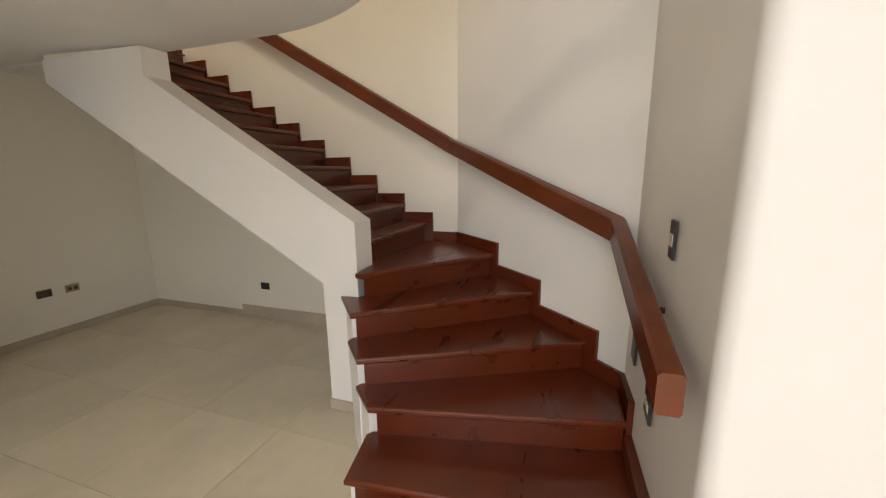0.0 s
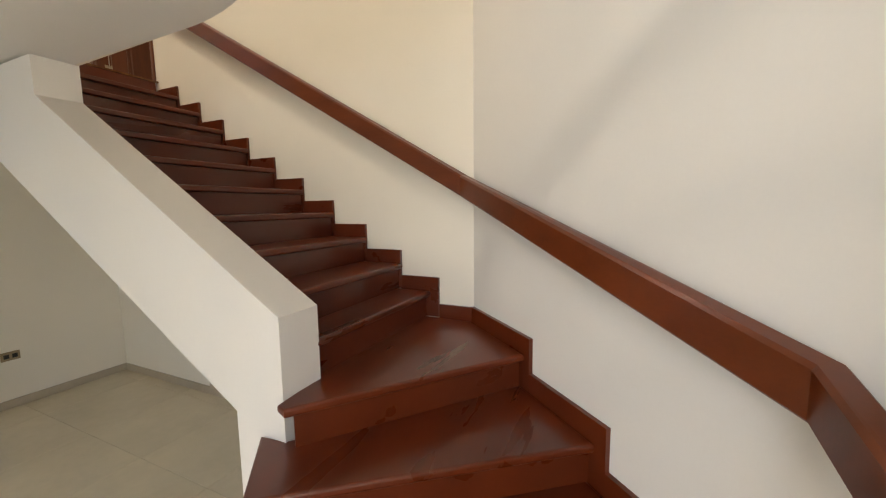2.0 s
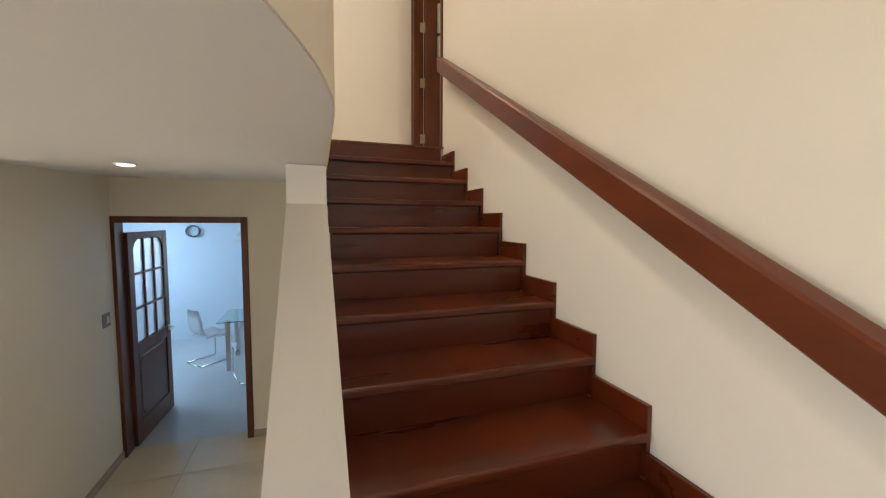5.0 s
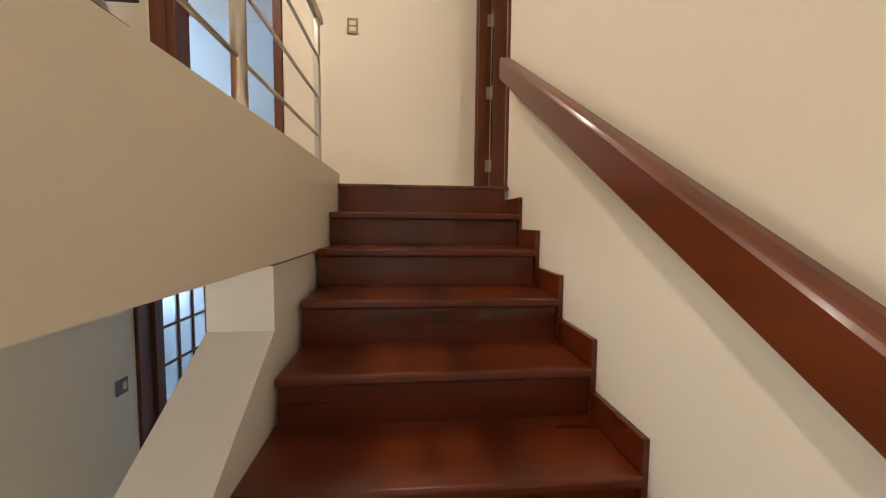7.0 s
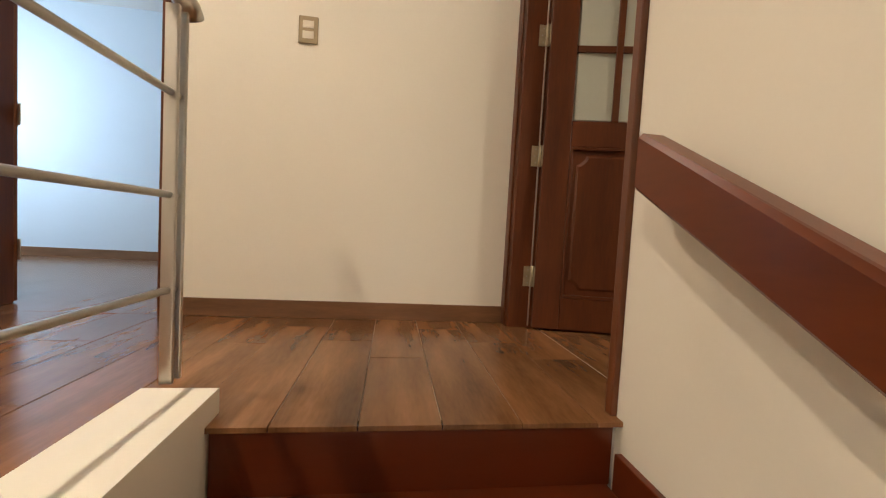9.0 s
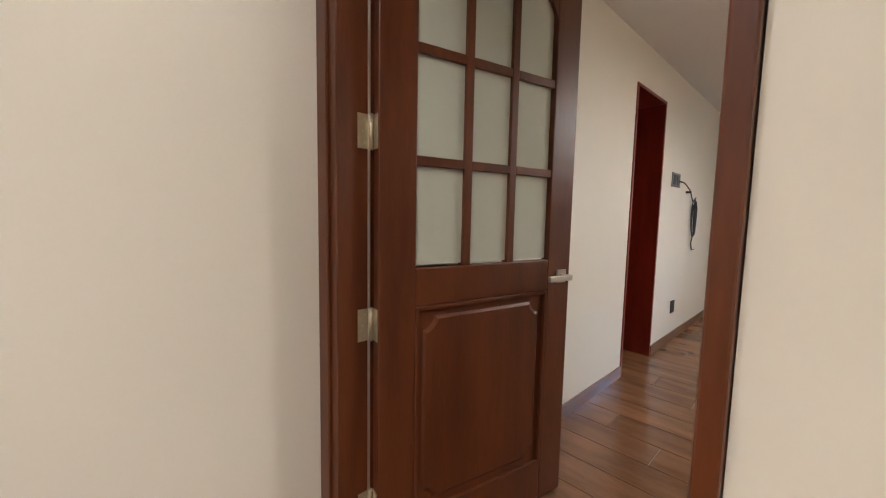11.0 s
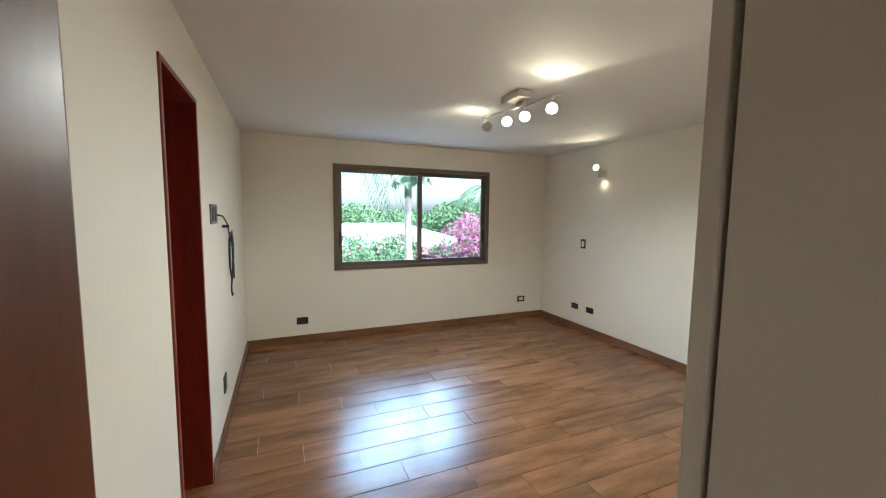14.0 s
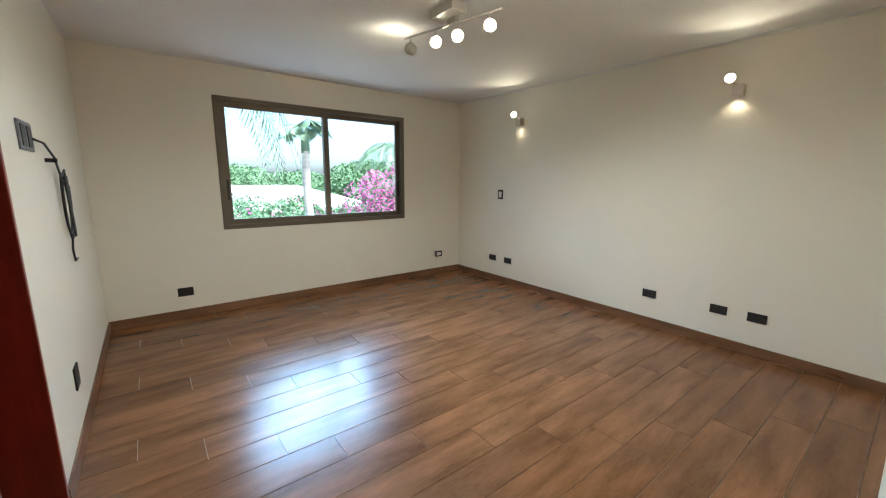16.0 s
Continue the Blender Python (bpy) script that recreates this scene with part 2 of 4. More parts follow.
# ---- structure: stairwell and hall ----
fixed("wall_stair_long", boxes((0, CY, G, 0.13, 0.309, TOP), (0, 0.309, G, 0.13, 1.30, U - 0.02), (0, 0.309, 4.985, 0.13, 1.30, TOP)), CREAM, "painted wall along the straight flight, warm light in its tint", "wall")
fixed("wall_stair_slanted", prism(B(), [(0, CY), (BX, BY), (BX + 0.1, BY - 0.12), (0.13, CY - 0.1), (0.13, CY)], G, TOP), WHITE, "off-white painted wall slanting round the winder steps", "wall")
fixed("wall_stair_foot", prism(B(), [(BX, BY), (-2.19, -4.017)] + [(-2.19 - 0.05 * math.sin(a), -4.067 + 0.05 * math.cos(a)) for a in [radians(3.75 * i) for i in range(1, 25)]] + [(-2.24, -7.0), (BX + 0.1, -7.0), (BX + 0.1, BY - 0.12)], G, TOP), WHITE, "off-white wall at the foot of the stairs", "wall")
# Next two walls are unseen, added to close the hall and let daylight in.
fixed("wall_hall_south", boxes((-6.75, -7.14, G, BX + 0.1, -7.0, TOP)), WHITE, "unseen plain off-white end wall", "wall")
fixed("wall_hall_west", boxes((-6.75, -7, G, -6.6, -6.6, TOP), (-6.75, -3.2, G, -6.6, 1.30, TOP), (-6.75, -6.6, G, -6.6, -3.2, 0.3), (-6.75, -6.6, 4.6, -6.6, -3.2, TOP)), WHITE, "unseen off-white wall with an added window opening", "wall")
# cross wall between hall and kitchen below, landing and study above
fixed("wall_cross", boxes((-6.75, 1.30, G, -2.79, 1.44, SOF + 0.14), (-2.79, 1.30, 2.175, -1.72, 1.44, SOF + 0.14), (-1.72, 1.30, G, 0.13, 1.44, SOF + 0.14)), CREAM, "cream wall with the kitchen doorway", "wall")
fixed("wall_landing", boxes((-6.75, 1.32, SOF + 0.14, -2.462, 1.46, TOP), (-2.462, 1.32, 4.95, -1.60, 1.46, TOP), (-1.60, 1.32, SOF + 0.14, 0.13, 1.46, TOP), (-2.462, 1.32, SOF + 0.14, -1.60, 1.46, U - 0.003)), CREAM, "cream landing wall with a doorway", "wall")
fixed("wall_hall_side", boxes((-2.93, -0.3, G, -2.79, 1.30, SOF + 0.1)), CREAM, "cream wall beside the kitchen door", "wall")
fixed("wall_landing_west", boxes((-2.74, -3.05, U, -2.62, 1.32, TOP)), CREAM, "cream landing wall with floating shelves", "wall")
fixed("wall_landing_south", boxes((-6.6, -3.2, U, -2.62, -3.05, TOP)), WHITE, "off-white wall above the hall", "wall")
fixed("ceiling", boxes((-6.75, -7.1, TOP, 0.13, 6.3, TOP + 0.15), (0.13, -3.0, TOP, 5.6, 3.2, TOP + 0.15)), CEILING, "matt white ceiling", "ceiling")

# upper slab with its curved edge
ARC = [(-2.53 + 1.51 * math.cos(a), -1.72 + 1.51 * math.sin(a)) for a in [radians(-90 + 90 * i / 24) for i in range(25)]]
EDGE = [(-6.6, -3.2)] + ARC + [(-1.022, -0.78)]
slab = B()
prism(slab, EDGE + [(-6.6, -0.78)], SOF, U - 0.012)
low = [(-0.78, SOF), (1.30, 2.54), (1.30, U - 0.012), (-0.78, U - 0.012)]
slab_side(slab, low, -6.6, -1.022)
box(slab, -1.022, 0.31, 2.50, 0.0, 1.32, U - 0.012)
box(slab, 0.0, 0.36, 2.60, 0.13, 1.30, U - 0.011)
fixed("slab_soffit", slab, CEILING, "pale grey plastered soffit with a curved edge", "ceiling")


def band(bm, line, width, z0, z1):
    """A curb of some width to the left of a line in plan."""
    left = []
    for i, p in enumerate(line):
        a, b = Vector(line[max(i - 1, 0)]), Vector(line[min(i + 1, len(line) - 1)])
        d = (b - a).normalized()
        left.append((p[0] - d.y * width, p[1] + d.x * width))
    for i in range(len(line) - 1):
        quad = [line[i], line[i + 1], left[i + 1], left[i]]
        lo, hi = [bm.verts.new((*q, z0)) for q in quad], [bm.verts.new((*q, z1)) for q in quad]
        bm.faces.new(hi)
        bm.faces.new(lo[::-1])
        for a, b in ((0, 1), (2, 3)):
            bm.faces.new((lo[a], lo[b], hi[b], hi[a]))
        if i == 0:
            bm.faces.new((lo[3], lo[0], hi[0], hi[3]))
        if i == len(line) - 2:
            bm.faces.new((lo[1], lo[2], hi[2], hi[1]))
    bmesh.ops.remove_doubles(bm, verts=bm.verts[:], dist=1e-4)
    return bm


CURBTOP = 2.858
CURB = [(-2.62, -3.233)] + [(x + 0.003, y - 0.002) for x, y in ARC] + [(-1.006, -1.1), (-1.0, -0.7), (-1.0, 0.35)]
# The curb takes the darker cream to hold its warm shade.
fixed("landing_curb", band(B(), CURB, 0.17, SOF + 0.003, CURBTOP), CREAM, "curved parapet curb round the landing, warm shade in its tint", "curb")

# stair side wall with its post, and the sloped underside
top_line = lambda y: 1.262 + (y + 2.40) * 0.608
low_line = lambda y: 0.845 + (y + 2.15) * 0.583
fixed("stair_side_wall", slab_side(B(), [(-2.40, G), (-2.14, G), (-2.14, low_line(-2.14)), (0.31, low_line(0.31)), (0.31, SOF - 0.005), (-0.78, SOF - 0.005), (-0.78, top_line(-0.78)), (-2.40, top_line(-2.40))], -1.205, -1.009), WHITE, "off-white plastered half wall with a post beside the stairs", "wall")
fixed("stair_underside", slab_side(B(), [(-2.14, low_line(-2.14) + 0.004), (0.5, low_line(0.5) + 0.004), (0.5, low_line(0.5) + 0.1), (-2.14, low_line(-2.14) + 0.1)], -1.02, 0), WHITE, "white sloping underside of the stairs", "ceiling")
fixed("winder_base", prism(B(), [(-1.20, -2.30), (-1.74, -2.80), (-2.0, -2.83), (-2.0, -2.95), (-1.72, -2.95), (-1.1, -2.42)], G, 0.24), WHITE, "white plastered base under the winder steps", "wall")

# floors
fixed("hall_floor_bed", boxes((-6.6, -7, G - 0.2, 0.13, 1.44, G - 0.003)), GROUT, "grey grout between floor tiles", "floor")
fixed("landing_floor_bed", boxes((-6.6, -3.05, U - 0.012, -2.62, 1.32, U - 0.004), (-1.2, 0.31, U - 0.012, 0.13, 1.32, U - 0.004)), PLANKGROUT, "light grout under the landing planks", "floor")

fixed("landing_floor_edge", prism(B(), [(-2.62, -3.05)] + [(-2.53 + 1.34 * math.cos(a), -1.72 + 1.34 * math.sin(a)) for a in [radians(-88 + 88 * i / 16) for i in range(17)]] + [(-1.19, 1.32), (-2.62, 1.32)], U - 0.012, U - 0.003), PLANK, "brown wood-look floor behind the landing curb", "floor")

# ---- structure: bedroom ----
RX, RY0, RY1 = 5.385, -2.838, 1.28
WY0, WY1, WZ0, WZ1 = -1.866, 0.296, 3.65, 4.96
fixed("wall_bedroom_window", boxes((RX, RY0 - 0.15, U - 0.2, RX + 0.16, WY0, TOP), (RX, WY1, U - 0.2, RX + 0.16, RY1 + 0.2, TOP), (RX, WY0, U - 0.2, RX + 0.16, WY1, WZ0), (RX, WY0, WZ1, RX + 0.16, WY1, TOP)), CREAM, "cream bedroom wall with a sliding window", "wall")
fixed("wall_bedroom_right", boxes((0.13, RY0 - 0.15, U - 0.2, RX, RY0, TOP)), CREAM, "cream bedroom wall with wall lamps", "wall")
fixed("wall_bedroom_left", boxes((0.13, RY1, U - 0.2, 2.343, RY1 + 0.16, TOP), (3.011, RY1, U - 0.2, RX, RY1 + 0.16, TOP), (2.343, RY1, 4.95, 3.011, RY1 + 0.16, TOP)), CREAM, "cream bedroom wall with a doorway", "wall")
fixed("bedroom_floor_bed", boxes((0.13, RY0, U - 0.2, RX, RY1, U - 0.004), (2.343, RY1, U - 0.2, 3.011, 1.7, U - 0.004)), PLANKGROUT, "light grout between plank tiles", "floor")
fixed("ceiling_cove", boxes((0.96, RY0, TOP - 0.012, RX, RY0 + 0.012, TOP)), CEILING, "thin white ceiling edge", "trim")

# skirtings
def skirt(x0, y0, x1, y1, z, mat, h=0.085):
    return fixed("baseboard", boxes((x0, y0, z, x1, y1, z + h), bevel=0.002), mat, "skirting board along the wall", "baseboard")

skirt(RX - 0.012, RY0 + 0.012, RX, RY1 - 0.012, U, SKIRTWOOD)
skirt(0.97, RY0, RX, RY0 + 0.012, U, SKIRTWOOD)
skirt(0.20, RY1 - 0.012, 2.34, RY1, U, SKIRTWOOD)
skirt(3.014, RY1 - 0.012, RX, RY1, U, SKIRTWOOD)
skirt(-1.57, 1.308, -0.012, 1.32, U, SKIRTWOOD)
skirt(-2.60, -3.0, -2.62, 1.3, U, SKIRTWOOD)
skirt(-1.70, 1.286, 0, 1.298, G, STONE, 0.075)
skirt(-2.79, -0.3, -2.778, 1.286, G, STONE, 0.075)
skirt(-0.012, -0.10, 0, 1.286, G, STONE, 0.075)
skirt(-0.012, -2.14, 0, -0.10, G, STONE, 0.145)
skirt(-1.217, -2.412, -1.02, -2.13, G, STONE, 0.075)

# ---- the stairs ----
stairs = thing("staircase", (-0.5, -2.4, G), "varnished red mahogany staircase with winder steps", "staircase")


def Z(k):
    return U - RISE * k


def nose_y(k):
    return -RUN * (k - 1) - 0.012


def step(k, outline, riser):
    """A tread with a rounded nosing over a riser that runs between two points."""
    t = part("tread", prism(B(), outline, Z(k) - 0.036, Z(k), 0.011), STAIRWOOD, stairs)
    (x0, y0), (x1, y1) = riser
    d = Vector((x1 - x0, y1 - y0)).normalized()
    nx, ny = -d.y * 0.02, d.x * 0.02
    part("riser", prism(B(), [(x0, y0), (x1, y1), (x1 + nx, y1 + ny), (x0 + nx, y0 + ny)], Z(k + 1) - 0.002, Z(k) - 0.034), STAIRWOOD, stairs)
    return t


XI, XO = -1.014, -0.022
part("riser", boxes((-0.994, 0.288, Z(1) - 0.002, XO, 0.310, U - 0.016)), STAIRWOOD, stairs)
for k in range(1, 10):
    y, back = nose_y(k), nose_y(k - 1) + 0.05
    left = XI if k > 4 else -0.994
    step(k, [(left, y), (XO, y), (XO, back), (left, back)], ((left, y + 0.03), (XO, y + 0.03)))
y10 = -2.40
step(10, [(XI, y10), (XO, y10 - 0.02), (XO, nose_y(9) + 0.05), (XI, nose_y(9) + 0.05)], ((XI, y10 + 0.03), (XO, y10 + 0.01)))

# outer ends on the wall, inner ends at the open side: nosing front, nosing wall end, wall points behind, inner back corner
ON = lambda x: CY + (x * (BY - CY) / BX) + 0.03
WIND = {
    11: [(-1.255, -2.455), (-0.425, ON(-0.425)), (-0.025, CY + 0.02), (-0.022, y10 + 0.05), (-1.02, y10 + 0.05), (-1.02, -2.402), (-1.235, -2.402)],
    12: [(-1.475, -2.505), (-0.755, ON(-0.755)), (-0.40, ON(-0.40)), (-1.15, -2.44), (-1.207, -2.404), (-1.207, -2.27)],
    13: [(-1.655, -2.645), (-1.085, ON(-1.085)), (-0.72, ON(-0.72)), (-1.42, -2.48), (-1.47, -2.475)],
    14: [(-1.785, -2.775), (-1.53, -3.955), (-1.24, -3.945), (-1.05, ON(-1.05)), (-1.60, -2.63), (-1.63, -2.615)],
    15: [(-2.05, -2.80), (-1.93, -3.97), (-1.50, -3.955), (-1.73, -2.77), (-1.76, -2.745)],
    16: [(-2.33, -2.86), (-2.22, -3.985), (-1.90, -3.975), (-2.0, -2.83)],
}
for k, outline in WIND.items():
    (x0, y0), (x1, y1) = outline[0], outline[1]
    d = Vector((x1 - x0, y1 - y0)).normalized()
    off = Vector((-d.y, d.x)) * 0.03
    a = (x0 + d.x * 0.035 + off.x, y0 + d.y * 0.035 + off.y)
    step(k, outline, (a, (x1 + off.x, y1 + off.y)))
# white stringer under the open ends of the winders
for k, (a, b) in {12: ((-1.43, -2.485), (-1.206, -2.30)), 13: ((-1.61, -2.62), (-1.40, -2.44)), 14: ((-1.745, -2.755), (-1.58, -2.60)), 15: ((-2.0, -2.80), (-1.72, -2.74))}.items():
    d = (Vector(b) - Vector(a)).normalized()
    n = Vector((d.y, -d.x)) * (0.12 if k > 11 else 0.02)
    part("stringer", prism(B(), [a, (a[0] + n.x, a[1] + n.y), (b[0] + n.x, b[1] + n.y), b], G if k > 12 else Z(k + 3), Z(k) - 0.034), WHITE, stairs, "white plastered stringer")

# stepped skirting on the walls beside the treads
HS = 0.088
for k in range(1, 11):
    y = 0.002 - RUN * (k - 1)
    ahead = y + RUN
    low = Z(k + 1) + 0.0
    part("wall_skirting", boxes((-0.02, y, low, 0, ahead + 0.0, Z(k) + HS), bevel=0.003), STAIRWOOD, stairs)
part("wall_skirting", boxes((-0.02, CY, Z(12), 0, -RUN * 9, Z(11) + HS - 0.004), bevel=0.003), STAIRWOOD, stairs)
wall_dir = Vector((BX, BY - CY)).normalized()


def slant(s0, s1, z0, z1):
    a, b = Vector((0, CY)) + wall_dir * s0, Vector((0, CY)) + wall_dir * s1
    n = Vector((wall_dir.y, -wall_dir.x)) * 0.02
    return prism(B(), [tuple(a), tuple(b), tuple(b + n), tuple(a + n)], z0, z1)


LEN = math.hypot(BX, BY - CY)
for k, s0, s1 in ((11, 0.0, 0.63), (12, 0.63, 1.11), (13, 1.11, 1.59), (14, 1.59, LEN)):
    bm = slant(s0, s1, Z(k + 2), Z(k) + HS)
    bmesh.ops.recalc_face_normals(bm, faces=bm.faces[:])
    part("wall_skirting", bm, STAIRWOOD, stairs)
for k, x0, x1 in ((14, BX, -1.50), (15, -1.50, -1.90), (16, -1.90, -2.235)):
    bm = prism(B(), [(x0, BY - (x0 - BX) * -0.048), (x0, BY + 0.022), (x1, BY + 0.015), (x1, BY - (x1 - BX) * -0.048)], G, Z(k) + HS)
    bmesh.ops.recalc_face_normals(bm, faces=bm.faces[:])
    part("wall_skirting", bm, STAIRWOOD, stairs)

# handrail: a deep board swept along three walls
rail = thing("handrail", (-0.06, -2.4, 1.9), "deep varnished wooden handrail fixed along the stair wall", "handrail")
def board(a, b, ta, tb, depth=0.122, half=0.034):
    """A board from a to b (centre of its top), with mitred ends along the given cross directions."""
    bm = B()
    rings = []
    for p, c in ((Vector(a), Vector((*ta, 0))), (Vector(b), Vector((*tb, 0)))):
        rings.append([bm.verts.new(p + c * half * s + Vector((0, 0, -d))) for s, d in ((-1, 0.010), (-0.7, 0), (0.7, 0), (1, 0.010), (1, depth - 0.008), (0.8, depth), (-0.8, depth), (-1, depth - 0.008))])
    n = len(rings[0])
    for i in range(n):
        bm.faces.new((rings[0][i], rings[0][(i + 1) % n], rings[1][(i + 1) % n], rings[1][i]))
    bm.faces.new(rings[0][::-1])
    bm.faces.new(rings[1])
    bmesh.ops.recalc_face_normals(bm, faces=bm.faces[:])
    return bm

P0, P1, P2, P3 = (-0.065, 0.165, 3.494), (-0.065, -2.675, 1.835), (-1.215, -3.885, 1.34), (-2.20, -3.935, 1.05)
part("rail_board", board(P0, P1, (1, 0), (1.0, -0.42)), RAILWOOD, rail)
part("rail_board", board(P1, P2, (1.0, -0.42), (0.44, -1.0)), RAILWOOD, rail)
part("rail_board", board(P2, P3, (0.44, -1.0), (0.05, -1)), RAILWOOD, rail)
for t, a, b in ((0.1, P0, P1), (0.45, P0, P1), (0.85, P0, P1), (0.5, P1, P2), (0.6, P2, P3)):
    p = Vector(a).lerp(Vector(b), t)
    out = Vector((1, 0, 0)) if a is P0 else (Vector((0.72, -0.70, 0)) if a is P1 else Vector((0, -1, 0)))
    part("bracket", tube(B(), [p + Vector((0, 0, -0.08)), p + out * 0.075 + Vector((0, 0, -0.08))], 0.012, 10), RAILWOOD, rail)

# ---- landing railing in steel ----
railing = thing("landing_railing", (-1.13, -0.6, CURBTOP), "brushed steel railing on the landing curb", "railing")
MID = [(-2.53 + 1.40 * math.cos(a), -1.72 + 1.40 * math.sin(a)) for a in [radians(-90 + 90 * i / 20) for i in range(21)]] + [(-1.13, -0.9), (-1.13, 0.40)]
for z in (3.085, 3.31, 3.545):
    part("bar", tube(B(), [(x, y, z) for x, y in MID], 0.0085, 10), STEEL, railing)
part("top_tube", tube(B(), [(x, y, 3.78) for x, y in MID] + [(-1.13, 0.44, 3.775), (-1.13, 0.46, 3.755)], 0.025, 16), STEEL, railing)
for x, y in ((-1.13, -0.685), (-1.13, -1.72), (-1.54, -2.71), (-2.53, -3.12)):
    post = part("post", tube(B(), [(x, y, CURBTOP), (x, y, 3.77)], 0.024, 20), STEEL, railing)
    part("base_flange", tube(B(), [(x, y, CURBTOP - 0.002), (x, y, CURBTOP + 0.006), (x, y, CURBTOP + 0.012)], [0.042, 0.042, 0.03], 20), STEEL, post)
for y in (0.375, 0.41):
    part("end_post", boxes((-1.146, y - 0.006, CURBTOP, -1.116, y + 0.006, 3.745), bevel=0.003), STEEL, railing)

# ---- electrical plates ----


def plate(name, at, facing, w, h, mat, label, modules=(), module_mat=None, depth=0.009):
    """A wall plate, w wide and h high, at a wall point; facing: degrees of its outward normal in plan."""
    ob = thing(name, at, label, "electrical plate")
    m = Matrix.Translation(at) @ Matrix.Rotation(radians(facing + 90), 4, "Z")
    part("cover", turned(boxes((-w / 2, -depth, -h / 2, w / 2, 0.0, h / 2), bevel=0.003), m), mat, ob)
    for u, v, mw, mh in modules:
        part("module", turned(boxes((u - mw / 2, -depth - 0.003, v - mh / 2, u + mw / 2, -depth + 0.001, v + mh / 2), bevel=0.001), m), module_mat or mat, ob)
    return ob


PAIR = [(-0.026, 0, 0.034, 0.036), (0.026, 0, 0.034, 0.036)]
plate("wall_socket", (-1.07, 1.297, 0.405), -90, 0.12, 0.078, DARKPLATE, "dark bronze blank plate low on a cream wall")
plate("wall_socket", (-0.84, 1.297, 0.400), -90, 0.12, 0.078, GOLDPLATE, "bronze double socket low on a cream wall", PAIR, BLACK)
plate("wall_socket", (0.0, -0.461, 0.33), 180, 0.115, 0.078, BLACK, "black socket plate under the stairs")
sw = plate("wall_switch", (-1.80, -3.997, 1.335), 88, 0.075, 0.13, BLACK, "dark switch plate with an ivory rocker", [(0, 0.0, 0.05, 0.042)], IVORY)
plate("wall_socket", (-1.415, -3.979, 0.755), 88, 0.115, 0.115, BLACK, "dark socket plate near the stair foot")
plate("wall_socket", (-1.72, -3.993, 0.67), 88, 0.125, 0.115, BLACK, "dark double socket with ivory insets", PAIR, IVORY)
plate("wall_switch", (-2.79, 1.12, 1.29), 0, 0.12, 0.12, GREYPLATE, "grey switch plate beside the kitchen door", [(0.02, 0, 0.04, 0.06)], IVORY)
plate("wall_switch", (-1.046, 1.32, 4.168), -90, 0.088, 0.125, GOLDPLATE, "champagne metal switch plate with two rockers", [(0, 0.024, 0.05, 0.034), (0, -0.024, 0.05, 0.034)], IVORY)
plate("wall_socket", (RX, 0.679, 3.06), 180, 0.13, 0.085, BLACK, "black socket plate on the window wall", PAIR, BLACK)
plate("wall_socket", (RX, -2.453, 3.09), 180, 0.12, 0.085, BLACK, "black plate with a white inset", [(0, 0, 0.07, 0.045)], IVORY)
plate("wall_switch", (4.53, RY0, 3.985), 90, 0.085, 0.125, BLACK, "black framed switch with a white rocker", [(0, 0, 0.045, 0.075)], IVORY)
for x in (4.64, 4.36, 2.53, 1.965, 1.705):
    plate("wall_socket", (x, RY0, 3.115), 90, 0.125, 0.075, BLACK, "black socket plate above the skirting", PAIR, BLACK)
plate("wall_socket", (3.60, RY1, 3.14), -90, 0.11, 0.12, BLACK, "black socket plate on the doorway wall")
tvp = plate("wall_socket", (3.42, RY1, 4.345), -90, 0.24, 0.125, GREYPLATE, "grey twin plate from which a black cable hangs", [(-0.055, 0, 0.075, 0.09), (0.055, 0, 0.075, 0.09)], BLACK)

# cable hanging from the twin plate
cable = thing("loose_cable", (3.55, RY1 - 0.02, 4.3), "thin black cable coiled and hanging on the wall", "cable")
pts = [(3.50, RY1 - 0.012, 4.34), (3.62, RY1 - 0.03, 4.33), (3.80, RY1 - 0.035, 4.27), (3.95, RY1 - 0.03, 4.17)]
for i in range(52):
    a = math.tau * i / 13 + 1.6
    pts.append((4.02 + 0.055 * math.cos(a) + 0.0012 * i, RY1 - 0.03 - 0.012 * math.sin(a * 0.5), 4.04 + 0.17 * math.sin(a) - 0.0014 * i))
pts += [(4.09, RY1 - 0.02, 3.82), (4.06, RY1 - 0.015, 3.75), (4.12, RY1 - 0.012, 3.67), (4.22, RY1 - 0.012, 3.67)]
part("cord", tube(B(), pts, 0.0055, 6), BLACK, cable)
part("clip", boxes((3.79, RY1 - 0.045, 4.245, 3.81, RY1, 4.265)), BLACK, cable)

# ---- the glazed door to the bedroom ----


def casing(name, x0, x1, y0, y1, z1, z0, mat, axis, depth0, depth1, width=0.055, label="stained wooden door frame"):
    """A door frame: axis x means that the opening runs along x; depth0 to depth1 across the wall."""
    ob = tagged(thing(name, ((x0 + x1) / 2, (y0 + y1) / 2, z0), label, "door frame"), kind="structure")
    a0, a1 = (x0, x1) if axis == "x" else (y0, y1)
    for p, q in ((a0 - width + 0.03, a0 + 0.03), (a1 - 0.03, a1 + width - 0.03)):
        r = (p, depth0, z0, q, depth1, z1 + width) if axis == "x" else (depth0, p, z0, depth1, q, z1 + width)
        part("jamb", boxes(r, bevel=0.004), mat, ob)
    r = (a0 + 0.03, depth0, z1 - 0.0, a1 - 0.03, depth1, z1 + width) if axis == "x" else (depth0, a0 + 0.03, z1, depth1, a1 - 0.03, z1 + width)
    part("head", boxes(r, bevel=0.004), mat, ob)
    return ob


